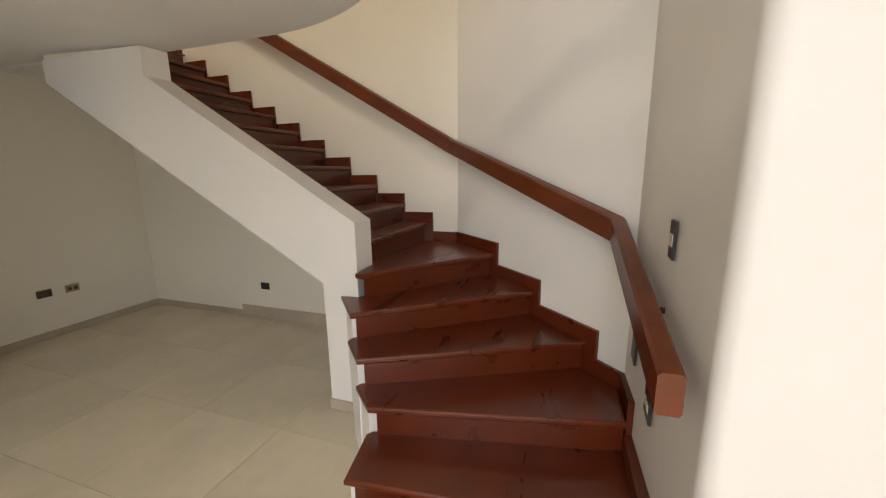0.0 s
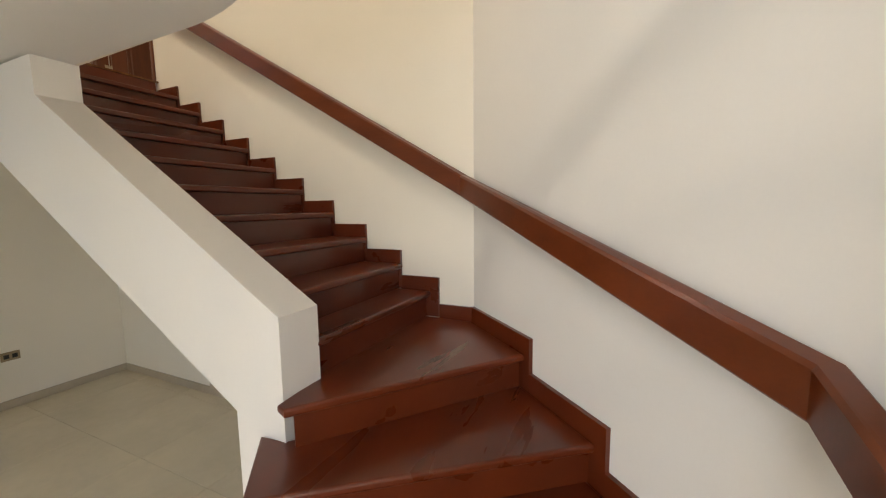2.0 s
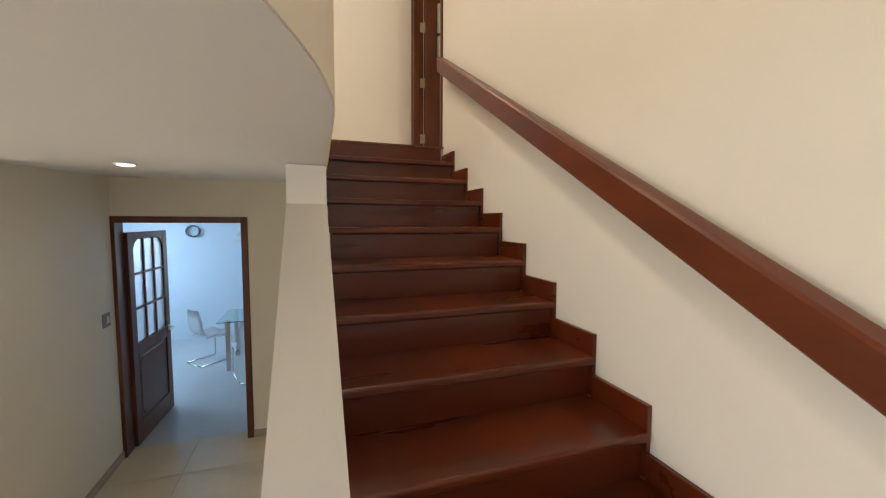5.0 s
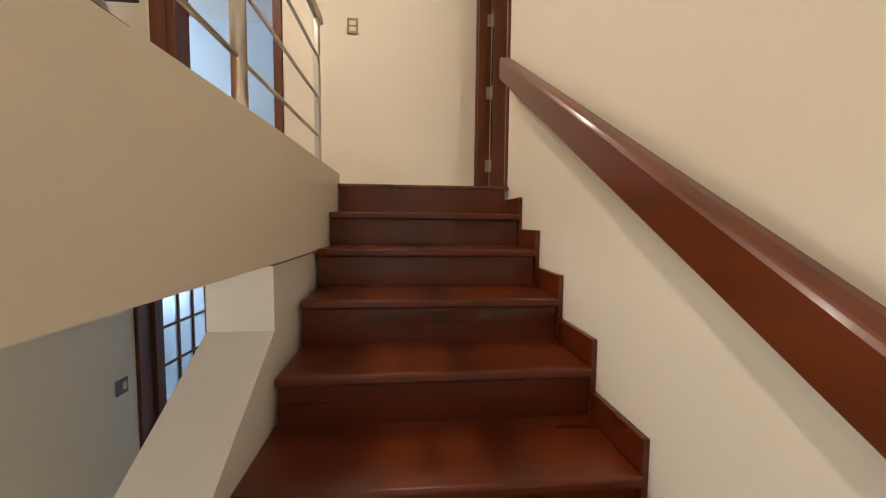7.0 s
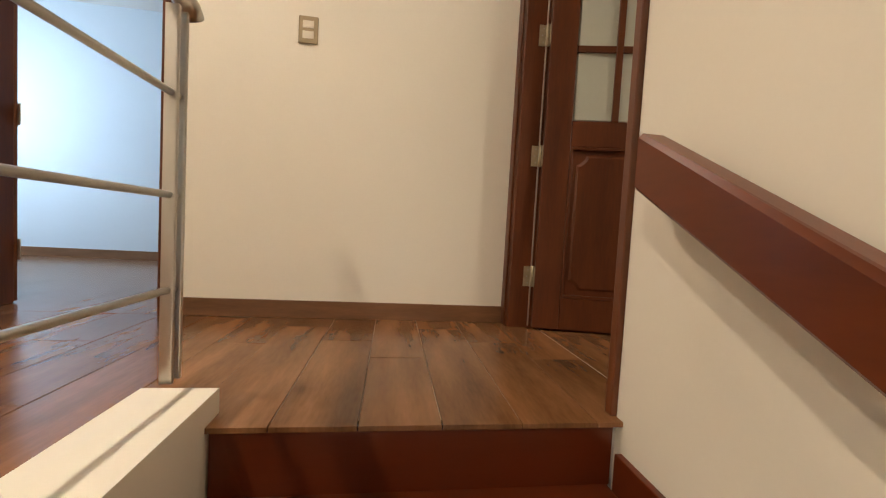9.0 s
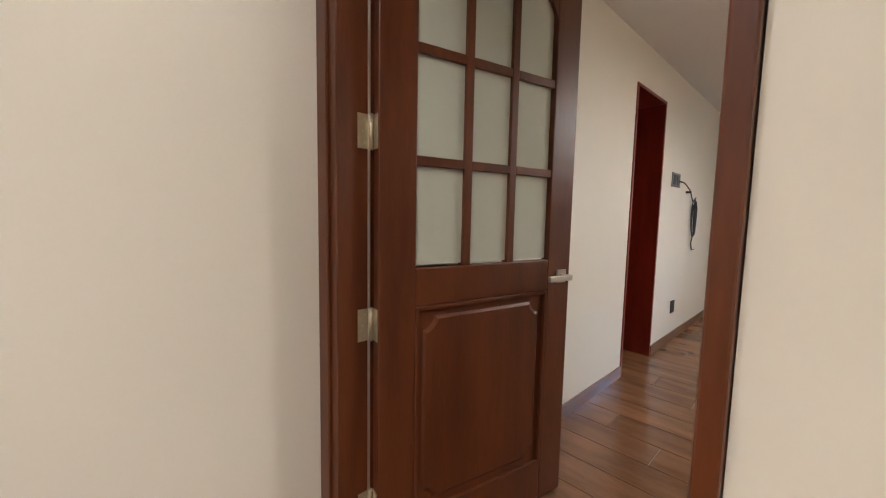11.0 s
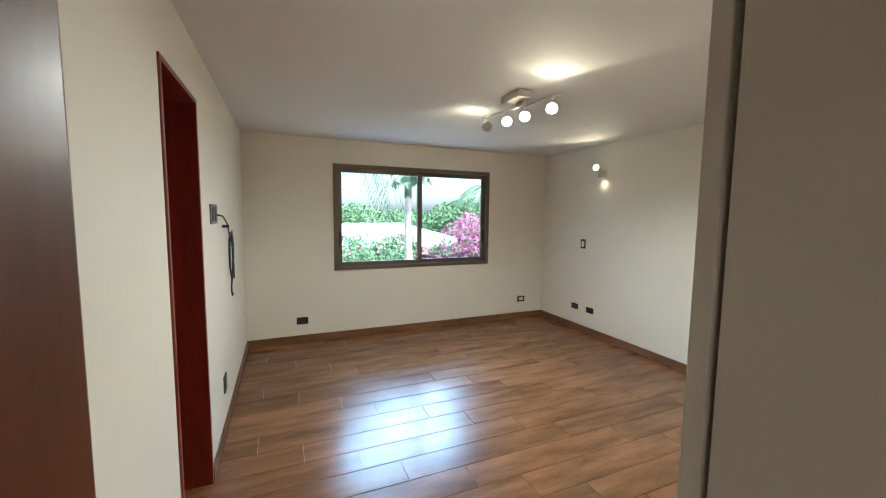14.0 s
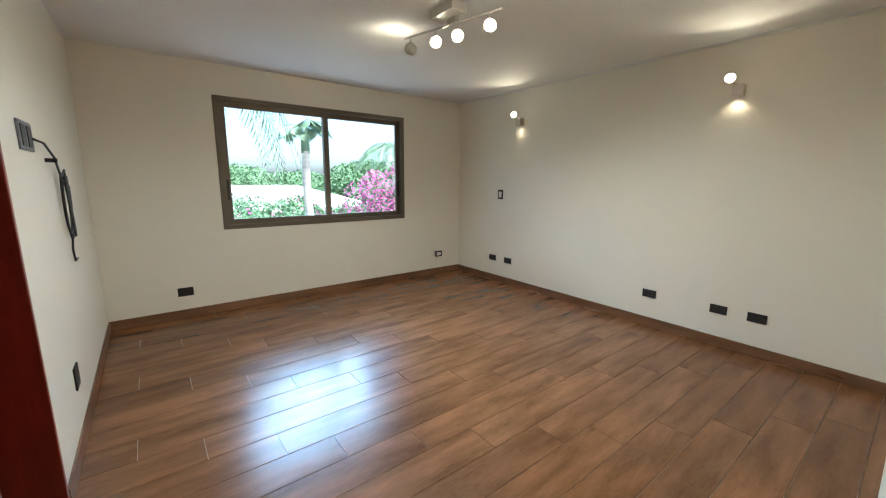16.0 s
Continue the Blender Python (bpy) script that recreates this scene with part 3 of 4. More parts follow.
def glazed_door(name, hinge, angle, width, height, mat, glass, label, handle_z=0.96, flip=1, stile=0.125, levels=(0.477, 0.968, 0.100, 0.425), bar=0.024):
    """A leaf with nine panes over a raised panel. It runs from the hinge along angle (degrees); local y is its thickness."""
    ob = tagged(thing(name, hinge, label, "door"), kind="structure")
    m = Matrix.Translation(hinge) @ Matrix.Rotation(radians(angle), 4, "Z")
    T = 0.02
    gl0, gl1, pn0, pn1 = (height * f for f in levels)
    def add(n, *rows, bevel=0.004, material_=None, up=None, lab=""):
        return part(n, turned(boxes(*rows, bevel=bevel), m), material_ or mat, up or ob, lab)
    add("stile", (0, -T, 0.01, stile, T, height))
    add("stile", (width - stile, -T, 0.01, width, T, height))
    add("bottom_rail", (stile, -T + 0.001, 0.01, width - stile, T - 0.001, pn0))
    add("lock_rail", (stile, -T + 0.001, pn1, width - stile, T - 0.001, gl0))
    add("top_rail", (stile, -T + 0.001, gl1, width - stile, T - 0.001, height))
    for x0, sx in ((stile, 1), (width - stile, -1)):
        bm = B()
        outline = [(x0, gl1 + 0.002), (x0 + sx * 0.12, gl1 + 0.002), (x0 + sx * 0.07, gl1 - 0.018), (x0 + sx * 0.028, gl1 - 0.05), (x0, gl1 - 0.10)]
        f = [bm.verts.new((x, -T + 0.002, z)) for x, z in outline]
        b = [bm.verts.new((x, T - 0.002, z)) for x, z in outline]
        bm.faces.new(f), bm.faces.new(b[::-1])
        for i in range(5):
            bm.faces.new((f[i], b[i], b[(i + 1) % 5], f[(i + 1) % 5]))
        bmesh.ops.recalc_face_normals(bm, faces=bm.faces[:])
        part("corner_fillet", turned(bm, m), mat, ob)
    gw, gh = width - 2 * stile, gl1 - gl0
    for i in (1, 2):
        x = stile + gw * i / 3
        add("muntin", (x - bar / 2, -T * 0.8, gl0, x + bar / 2, T * 0.8, gl1), bevel=0.003)
        z = gl0 + gh * i / 3
        for j in range(3):
            add("muntin", (stile + gw * j / 3 + (bar / 2 if j else 0), -T * 0.78, z - bar / 2, stile + gw * (j + 1) / 3 - (bar / 2 if j < 2 else 0), T * 0.78, z + bar / 2), bevel=0.003)
    for i in range(3):
        for j in range(3):
            add("pane", (stile + gw * i / 3 + 0.008, -0.003, gl0 + gh * j / 3 + 0.008, stile + gw * (i + 1) / 3 - 0.008, 0.003, gl0 + gh * (j + 1) / 3 - 0.008), bevel=0.0, material_=glass)
    # recessed field, raised panel with clipped corners, moulding
    panel = add("panel", (stile, -0.007, pn0, width - stile, 0.007, pn1), bevel=0)
    for s in (-1, 1):
        bm = B()
        c, x0, x1, z0, z1 = 0.045, stile + 0.045, width - stile - 0.045, pn0 + 0.05, pn1 - 0.05
        ring = [(x0, z0 + c), (x0 + c * 0.35, z0 + c * 0.9), (x0 + c * 0.9, z0 + c * 0.35), (x0 + c, z0), (x1 - c, z0), (x1 - c * 0.9, z0 + c * 0.35), (x1 - c * 0.35, z0 + c * 0.9), (x1, z0 + c),
                (x1, z1 - c), (x1 - c * 0.35, z1 - c * 0.9), (x1 - c * 0.9, z1 - c * 0.35), (x1 - c, z1), (x0 + c, z1), (x0 + c * 0.9, z1 - c * 0.35), (x0 + c * 0.35, z1 - c * 0.9), (x0, z1 - c)]
        f = [bm.verts.new((x, s * 0.014, z)) for x, z in ring]
        b = [bm.verts.new((x + (0.012 if x > (x0 + x1) / 2 else -0.012), s * 0.006, z + (0.012 if z > (z0 + z1) / 2 else -0.012))) for x, z in ring]
        bm.faces.new(f)
        for i in range(len(ring)):
            j = (i + 1) % len(ring)
            bm.faces.new((f[i], f[j], b[j], b[i]))
        bmesh.ops.recalc_face_normals(bm, faces=bm.faces[:])
        part("raised_field", turned(bm, m), mat, panel)
        for r in ((stile, 0, pn0, stile + 0.014, pn1), (width - stile - 0.014, 0, pn0, width - stile, pn1), (stile + 0.014, 0, pn0, width - stile - 0.014, pn0 + 0.014), (stile + 0.014, 0, pn1 - 0.014, width - stile - 0.014, pn1)):
            add("moulding", (r[0], s * 0.008, r[2], r[3], s * 0.0215, r[4]), bevel=0.003, up=panel)
    # lever handle on both faces
    hx = width - 0.055
    for s in (-1, 1):
        h = add("handle", (hx - 0.026, s * T, handle_z - 0.026, hx + 0.026, s * (T + 0.009), handle_z + 0.026), bevel=0.002, material_=SATIN, lab="satin metal lever handle")
        add("spindle", (hx - 0.01, s * (T + 0.008), handle_z - 0.01, hx + 0.01, s * (T + 0.05), handle_z + 0.01), bevel=0.003, material_=SATIN, up=h)
        add("lever", (hx - 0.115, s * (T + 0.040), handle_z - 0.011, hx + 0.012, s * (T + 0.056), handle_z + 0.011), bevel=0.003, material_=SATIN, up=h)
    for z in (0.26, 0.855, 1.435) if flip else ():
        add("hinge", (-0.026, flip * (T + 0.001), z - 0.05, 0.03, flip * (T + 0.004), z + 0.05), bevel=0.001, material_=SATIN, lab="brass-coloured butt hinge")
    return ob


frame1 = tagged(thing("door_frame", (0.06, 0.78, U), "stained cedar door frame with a broad hinge jamb", "door frame"), kind="structure")
part("jamb", boxes((-0.016, 0.311, U, 0.134, 0.342, 4.985), bevel=0.004), DOORWOOD, frame1)
part("jamb", boxes((-0.016, 1.222, U, 0.134, 1.318, 4.985), bevel=0.004), DOORWOOD, frame1)
part("architrave", boxes((-0.026, 1.262, U, -0.016, 1.318, 4.985), bevel=0.003), DOORWOOD, frame1)
part("head", boxes((-0.016, 0.342, 4.925, 0.134, 1.222, 4.985), bevel=0.004), DOORWOOD, frame1)
fixed("door_stop", boxes((0.070, 0.3425, U, 0.088, 0.355, 4.925)), DOORWOOD, "stained wooden door stop strip", "trim")
door_1 = glazed_door("door_1", (0.099, 1.198, U), -12.4, 0.85, 2.115, DOORWOOD, FROSTED, "open stained cedar door with nine frosted panes", 0.955, 0, 0.127, (0.4842, 0.9645, 0.080, 0.4255), 0.031)
part("edge_strip", boxes((0.084, 1.2145, U + 0.01, 0.0915, 1.2215, 4.92), bevel=0.002), SATIN, frame1, "thin pale grey strip along the gap beside the hinges")
leaf_turn = Matrix.Translation((0.099, 1.198, U)) @ Matrix.Rotation(radians(-12.4), 4, "Z")
for z in (0.26, 0.855, 1.435):
    hinge = part("hinge", boxes((0.050, 1.2175, U + z - 0.05, 0.086, 1.2215, U + z + 0.05), bevel=0.001), BRASS, door_1, "brass-coloured butt hinge")
    part("leaf_plate", turned(boxes((-0.004, -0.018, z - 0.05, -0.0005, 0.012, z + 0.05), bevel=0.001), leaf_turn), BRASS, hinge)
    part("knuckle", tube(B(), [(0.0915, 1.213, U + z - 0.052), (0.0915, 1.213, U + z + 0.052)], 0.0065, 12), BRASS, hinge)
    for dz in (-0.033, 0.0, 0.033):
        part("screw", tube(B(), [(0.066 + 0.006 * (dz != 0), 1.2178, U + z + dz), (0.066 + 0.006 * (dz != 0), 1.2163, U + z + dz)], 0.004, 8), STEEL, hinge)

# second doorway of the bedroom: deep red lining and a closed leaf at its back
lining = tagged(thing("door_frame", (2.68, RY1, U), "deep red-stained door lining", "door frame"), kind="structure")
part("jamb", boxes((2.345, RY1 - 0.008, U, 2.37, 1.60, 4.95), bevel=0.003), REDWOOD, lining)
part("jamb", boxes((2.984, RY1 - 0.008, U, 3.009, 1.60, 4.95), bevel=0.003), REDWOOD, lining)
part("head", boxes((2.37, RY1 - 0.008, 4.925, 2.984, 1.60, 4.95), bevel=0.003), REDWOOD, lining)
leaf2 = tagged(thing("door_2", (2.68, 1.57, U), "closed red-stained wooden door", "door"), kind="structure")
part("leaf", boxes((2.371, 1.55, U + 0.01, 2.983, 1.59, 4.923), bevel=0.004), REDWOOD, leaf2)
part("handle", tube(B(), [(2.45, 1.55, U + 0.98), (2.45, 1.50, U + 0.98), (2.56, 1.50, U + 0.98)], 0.009, 10), SATIN, leaf2)

# wardrobe block beside the bedroom entry
ward = thing("wardrobe", (0.5, -0.5, U), "tall taupe lacquered built-in wardrobe with a closing strip", "wardrobe")
part("side_panel", boxes((0.136, 0.30, U, 0.900, 0.325, TOP - 0.004)), TAUPE, ward)
part("closing_strip", boxes((0.908, 0.27, U, 0.938, 0.332, TOP - 0.004), bevel=0.003), TAUPE, ward)
part("body", boxes((0.136, RY0 + 0.004, U, 0.935, 0.299, TOP - 0.004)), CREAM, ward, "cream painted front")

# ---- bedroom window ----
win = tagged(thing("window_1", (RX, -0.785, WZ0), "bronze aluminium sliding window with two panes", "window"), kind="structure")
def bar4(bm, y0, y1, z0, z1, w, x0, x1, bevel=0.003):
    for r in ((x0, y0, z0, x1, y0 + w, z1), (x0, y1 - w, z0, x1, y1, z1), (x0, y0 + w, z0, x1, y1 - w, z0 + w), (x0, y0 + w, z1 - w, x1, y1 - w, z1)):
        box(bm, *r, bevel)
    return bm
part("window_frame", bar4(B(), WY0 + 0.002, WY1 - 0.002, WZ0 + 0.002, WZ1 - 0.002, 0.045, RX - 0.012, RX + 0.09), BRONZE, win)
sash = part("sash", bar4(B(), -0.855, WY1 - 0.04, WZ0 + 0.04, WZ1 - 0.04, 0.062, RX + 0.012, RX + 0.04), BRONZE, win)
part("pane", boxes((RX + 0.024, -0.80, WZ0 + 0.095, RX + 0.028, WY1 - 0.095, WZ1 - 0.095)), CLEAR, sash).visible_shadow = False
part("latch", boxes((RX + 0.004, WY1 - 0.083, WZ0 + 0.30, RX + 0.013, WY1 - 0.062, WZ0 + 0.50), bevel=0.003), BLACK, sash, "black recessed pull")
sash = part("sash", bar4(B(), WY0 + 0.04, -0.795, WZ0 + 0.04, WZ1 - 0.04, 0.062, RX + 0.046, RX + 0.074), BRONZE, win)
part("pane", boxes((RX + 0.058, WY0 + 0.095, WZ0 + 0.095, RX + 0.062, -0.85, WZ1 - 0.095)), CLEAR, sash).visible_shadow = False
part("latch", boxes((RX + 0.036, WY0 + 0.062, WZ0 + 0.30, RX + 0.047, WY0 + 0.083, WZ0 + 0.50), bevel=0.003), BLACK, sash, "black recessed pull")

# ---- ceiling spot bar ----
spots = thing("ceiling_spot_bar", (3.08, -0.80, TOP), "brushed steel ceiling bar with four small spots", "ceiling lamp")
part("ceiling_box", boxes((2.93, -0.80, TOP - 0.055, 3.17, -0.69, TOP), bevel=0.004), STEEL, spots)
part("bar", tube(B(), [(3.48, -0.70, TOP - 0.085), (3.05, -0.80, TOP - 0.085), (2.70, -0.88, TOP - 0.085)], 0.008, 10), STEEL, spots)
part("link", boxes((3.0, -0.80, TOP - 0.088, 3.09, -0.77, TOP - 0.05), bevel=0.002), STEEL, spots)
HEADS = [((3.43, -0.715, TOP - 0.085), (0.75, 0.15, 0.45)), ((3.20, -0.765, TOP - 0.085), (-0.75, 0.3, -0.55)), ((3.02, -0.807, TOP - 0.085), (-0.72, 0.45, -0.5)), ((2.78, -0.862, TOP - 0.085), (-0.85, 0.5, 0.06))]
for p, aim in HEADS:
    p, d = Vector(p), Vector(aim).normalized()
    c = p + Vector((0, 0, -0.075))
    head = part("spot_head", tube(B(), [c - d * 0.035, c - d * 0.03, c + d * 0.005, c + d * 0.012], [0.016, 0.036, 0.042, 0.042], 20), STEEL, spots)
    part("stem", tube(B(), [p, p + Vector((0, 0, -0.045))], 0.005, 8), STEEL, head)
    part("bulb", tube(B(), [c + d * 0.0125, c + d * 0.017, c + d * 0.022], [0.036, 0.034, 0.02], 18), BULB, head, "glowing warm lamp face")
    if d.z > 0:
        lamp("spot_light", "SPOT", look(c + d * 0.03, c + d), 1.6 if aim[0] > 0 else 3.5, (1.0, 0.76, 0.45), cone=120, radius=0.03)
    else:
        lamp("spot_light", "SPOT", look(c + d * 0.03, c + d * 0.5 + Vector((0.25, -0.1, -0.8))), 27, (1.0, 0.90, 0.73), cone=178, radius=0.03)

# ---- wall lamps ----
for x in (4.22, 2.03):
    sc = thing("wall_lamp", (x, RY0, 4.88), "small brushed steel wall lamp with a tilted glowing spot", "wall lamp", "bedroom wall lamps")
    part("wall_block", boxes((x - 0.035, RY0, 4.83, x + 0.035, RY0 + 0.075, 4.91), bevel=0.004), STEEL, sc)
    c, d = Vector((x + 0.05, RY0 + 0.09, 4.955)), Vector((-0.30, 0.85, 0.17)).normalized()
    part("arm", tube(B(), [(x, RY0 + 0.05, 4.90), c - d * 0.03], 0.007, 8), STEEL, sc)
    head = part("spot_head", tube(B(), [c - d * 0.03, c - d * 0.025, c + d * 0.01], [0.014, 0.032, 0.038], 18), STEEL, sc)
    part("bulb", tube(B(), [c + d * 0.0105, c + d * 0.016, c + d * 0.02], [0.034, 0.03, 0.015], 16), BULB, head, "glowing warm lamp face")
    lamp("wall_lamp_light", "SPOT", look(c + d * 0.03, c + d), 3.2, (1.0, 0.76, 0.45), cone=116, radius=0.03)
    lamp("wall_lamp_down", "SPOT", look((x, RY0 + 0.04, 4.825), (x, RY0 + 0.03, 4.0)), 0.55, (1.0, 0.76, 0.45), cone=130, radius=0.02)

# ---- recessed downlights ----
# The three at TOP are unseen, added to light the landing and stair wall.
for x, y, z, e in ((-1.99, -0.46, SOF, 2), (-0.55, 0.6, TOP, 13), (-1.75, 0.2, TOP, 34), (-1.75, -1.5, TOP, 62)):
    dl = thing("downlight", (x, y, z), "small round recessed ceiling downlight with a white rim", "downlight", "recessed downlights")
    part("rim", tube(B(), [(x, y, z), (x, y, z - 0.006), (x, y, z - 0.008)], [0.05, 0.05, 0.044], 20), WHITEPLASTIC, dl)
    part("bulb", tube(B(), [(x, y, z - 0.0085), (x, y, z - 0.011)], [0.036, 0.03], 18), BULB, dl, "glowing warm lamp face")
    lamp("downlight_light", "SPOT", look((x, y, z - 0.02), (x, y + 0.001, z - 1)), e, (1.0, 0.88, 0.70), cone=140, radius=0.04)

# ---- floating shelves on the landing ----
def cube_shelf(y0, y1, z0, z1, x1=-2.40):
    ob = thing("floating_shelf", (-2.62, (y0 + y1) / 2, z0), "dark wenge box shelf fixed to the landing wall", "shelf", "landing shelves")
    t = 0.05
    for n, r in (("bottom", (-2.615, y0, z0, x1, y1, z0 + t)), ("top", (-2.615, y0, z1 - t, x1, y1, z1)), ("side", (-2.615, y0, z0 + t, x1, y0 + t, z1 - t)), ("side", (-2.615, y1 - t, z0 + t, x1, y1, z1 - t))):
        part(n, boxes(r, bevel=0.002), WENGE, ob)
cube_shelf(0.36, 0.93, 3.27, 3.56)
for y0, y1, z in ((0.30, 0.80, 3.79), (0.55, 0.90, 4.03)):
    ob = thing("floating_shelf", (-2.62, (y0 + y1) / 2, z), "dark wenge board shelf fixed to the landing wall", "shelf", "landing shelves")
    part("board", boxes((-2.615, y0, z, -2.40, y1, z + 0.04), bevel=0.002), WENGE, ob)

# ---- study beyond the landing ----
casing("door_frame", -2.427, -1.64, 1.32, 1.46, 4.93, U, DOORWOOD, "x", 1.30, 1.475, 0.065)
fixed("door_lining", boxes((-2.585, 1.296, U, -2.464, 1.32, 4.985), bevel=0.004), DOORWOOD, "broad stained board beside the study door", "trim")
d3 = tagged(thing("door_3", (-2.27, 1.47, U), "open stained wooden study door", "door"), kind="structure")
m3 = Matrix.Translation((-2.39, 1.485, U)) @ Matrix.Rotation(radians(142), 4, "Z")
part("leaf", turned(boxes((0, 0, 0.01, 0.62, 0.04, 2.1), bevel=0.004), m3), DOORWOOD, d3)
for z in (0.26, 0.9, 1.5):
    part("hinge", turned(boxes((-0.03, -0.004, z - 0.05, 0.02, 0.0, z + 0.05)), m3), SATIN, d3, "steel butt hinge")
fixed("study_walls", boxes((-5.1, 3.6, U, -0.3, 3.74, TOP), (-0.3, 1.46, U, -0.16, 3.74, TOP), (-5.1, 1.46, U, -5.0, 3.74, TOP)), BLUEWHITE, "white study walls with blue daylight in their tint", "wall")
fixed("study_floor", boxes((-5.0, 1.32, U - 0.2, -0.3, 3.6, U)), PLANK, "brown wood-look floor of the study", "floor")
skirt(-5.0, 3.588, -0.3, 3.6, U, SKIRTWOOD)
plate("wall_socket", (-2.86, 3.6, 3.15), -90, 0.12, 0.08, GREYPLATE, "dark framed white socket on the study wall", [(0, 0, 0.07, 0.045)], IVORY)

# ---- kitchen beyond the hall ----
casing("door_frame", -2.79, -1.72, 1.30, 1.44, 2.13, G, DOORWOOD, "x", 1.285, 1.455, 0.06)
glazed_door("door_4", (-2.75, 1.452, G), 87, 0.86, 2.10, DOORWOOD, clear_glass("kitchen_door_glass", 0.35), "open dark-stained kitchen door with glass panes", 0.98, 1, 0.10)
fixed("kitchen_walls", boxes((-4.6, 5.2, G, 0.2, 5.34, 2.62), (0.0, 1.44, G, 0.13, 5.2, 2.62), (-4.74, 1.44, G, -4.6, 5.34, 2.62)), BLUEWHITE, "white kitchen walls with blue daylight in their tint", "wall")
fixed("kitchen_ceiling", boxes((-4.7, 1.44, 2.62, 0.13, 5.3, 2.75)), CEILING, "white kitchen ceiling", "ceiling")
fixed("kitchen_floor", boxes((-4.6, 1.44, G - 0.2, 0.0, 5.2, G)), GREYTILE, "pale grey kitchen floor", "floor")
blind = thing("window_blind", (-1.6, 5.19, 0.95), "white roller blind with a daylight glow added", "blind")
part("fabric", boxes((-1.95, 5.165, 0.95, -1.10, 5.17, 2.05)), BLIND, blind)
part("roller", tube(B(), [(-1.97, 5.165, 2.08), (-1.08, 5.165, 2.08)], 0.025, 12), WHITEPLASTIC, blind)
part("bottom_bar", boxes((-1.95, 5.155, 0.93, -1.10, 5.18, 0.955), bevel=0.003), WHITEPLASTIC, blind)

table = thing("dining_table", (-1.75, 3.65, G), "glass-topped dining table on square steel legs", "table")
part("tabletop", boxes((-2.42, 3.22, 0.675, -1.05, 4.1, 0.687), bevel=0.003), TABLEGLASS, table)
for x, y in ((-2.29, 3.32), (-1.18, 3.32), (-2.29, 4.0), (-1.18, 4.0)):
    part("leg", boxes((x - 0.03, y - 0.03, G, x + 0.03, y + 0.03, 0.675), bevel=0.004), STEEL, table)

def shell_chair():
    ob = thing("dining_chair", (0, 0, 0), "white plastic shell chair on a chrome cantilever frame", "chair", "chairs round the kitchen table")
    bm = B()
    prof = [(0.22, 0.43), (0.20, 0.455), (0.05, 0.445), (-0.12, 0.44), (-0.19, 0.47), (-0.215, 0.56), (-0.235, 0.72), (-0.25, 0.86)]
    rows = []
    for i, (y, z) in enumerate(prof):
        w = (0.20, 0.215, 0.22, 0.215, 0.21, 0.205, 0.195, 0.15)[i]
        rows.append([bm.verts.new((w * s, y + 0.03 * s * s * (1 if i > 3 else 0), z + 0.02 * s * s * (1 if i < 5 else 0))) for s in (-1, -0.6, -0.2, 0.2, 0.6, 1)])
    for a, b in zip(rows, rows[1:]):
        for j in range(5):
            bm.faces.new((a[j], a[j + 1], b[j + 1], b[j])).smooth = True
    bmesh.ops.solidify(bm, geom=bm.faces[:], thickness=0.012)
    part("shell", bm, WHITEPLASTIC, ob)
    for s in (-1, 1):
        part("side_frame", tube(B(), [(s * 0.19, -0.15, 0.425), (s * 0.19, 0.16, 0.425), (s * 0.19, 0.20, 0.40), (s * 0.19, 0.20, 0.03), (s * 0.19, 0.17, 0.011), (s * 0.19, -0.24, 0.011)], 0.011, 8), CHROME, ob)
    part("rear_runner", tube(B(), [(-0.19, -0.24, 0.011), (0.19, -0.24, 0.011)], 0.011, 8), CHROME, ob)
    return ob

chair = shell_chair()
chair.matrix_basis = pose(-2.66, 3.85, G, 0, 0, -48)
copy_thing(chair, pose(-1.95, 3.0, G, 0, 0, 20))
copy_thing(chair, pose(-1.75, 4.45, G, 0, 0, 175))

pend = thing("pendant_lamp", (-1.95, 3.3, 2.62), "white dome pendant lamp with a steel neck", "pendant lamp")
part("neck", tube(B(), [(-1.95, 3.3, 2.62), (-1.95, 3.3, 2.02)], 0.075, 16), STEEL, pend)
part("dome", tube(B(), [(-1.95, 3.3, 2.03), (-1.95, 3.3, 2.01), (-1.95, 3.3, 1.95), (-1.95, 3.3, 1.86)], [0.07, 0.12, 0.18, 0.2], 24), WHITEPLASTIC, pend)
coil = thing("wall_cable_coil", (-2.95, 5.19, 1.95), "small grey cable coil hanging below a wall plate", "cable")
part("cord", tube(B(), [(-3.15 + 0.11 * math.cos(a), 5.18 - 0.002 * i, 1.95 + 0.10 * math.sin(a)) for i, a in enumerate([math.tau * j / 14 for j in range(30)])], 0.012, 6), GREYPLATE, coil)
plate("wall_socket", (-3.12, 5.2, 2.22), -90, 0.16, 0.08, GREYPLATE, "grey plate high on the kitchen wall")
plate("wall_socket", (-2.82, 5.2, 2.22), -90, 0.16, 0.08, GREYPLATE, "grey plate high on the kitchen wall")

# ---- garden seen through the bedroom window ----
GR = -0.25
fixed("ground", boxes((5.7, -400, GR - 0.4, 600, 400, GR)), LAWN, "green lawn and garden ground", "ground")
fixed("terrace", boxes((5.8, -16, GR, 11.5, 12, GR + 0.06)), PAVING, "pale grey paved terrace", "pavement")


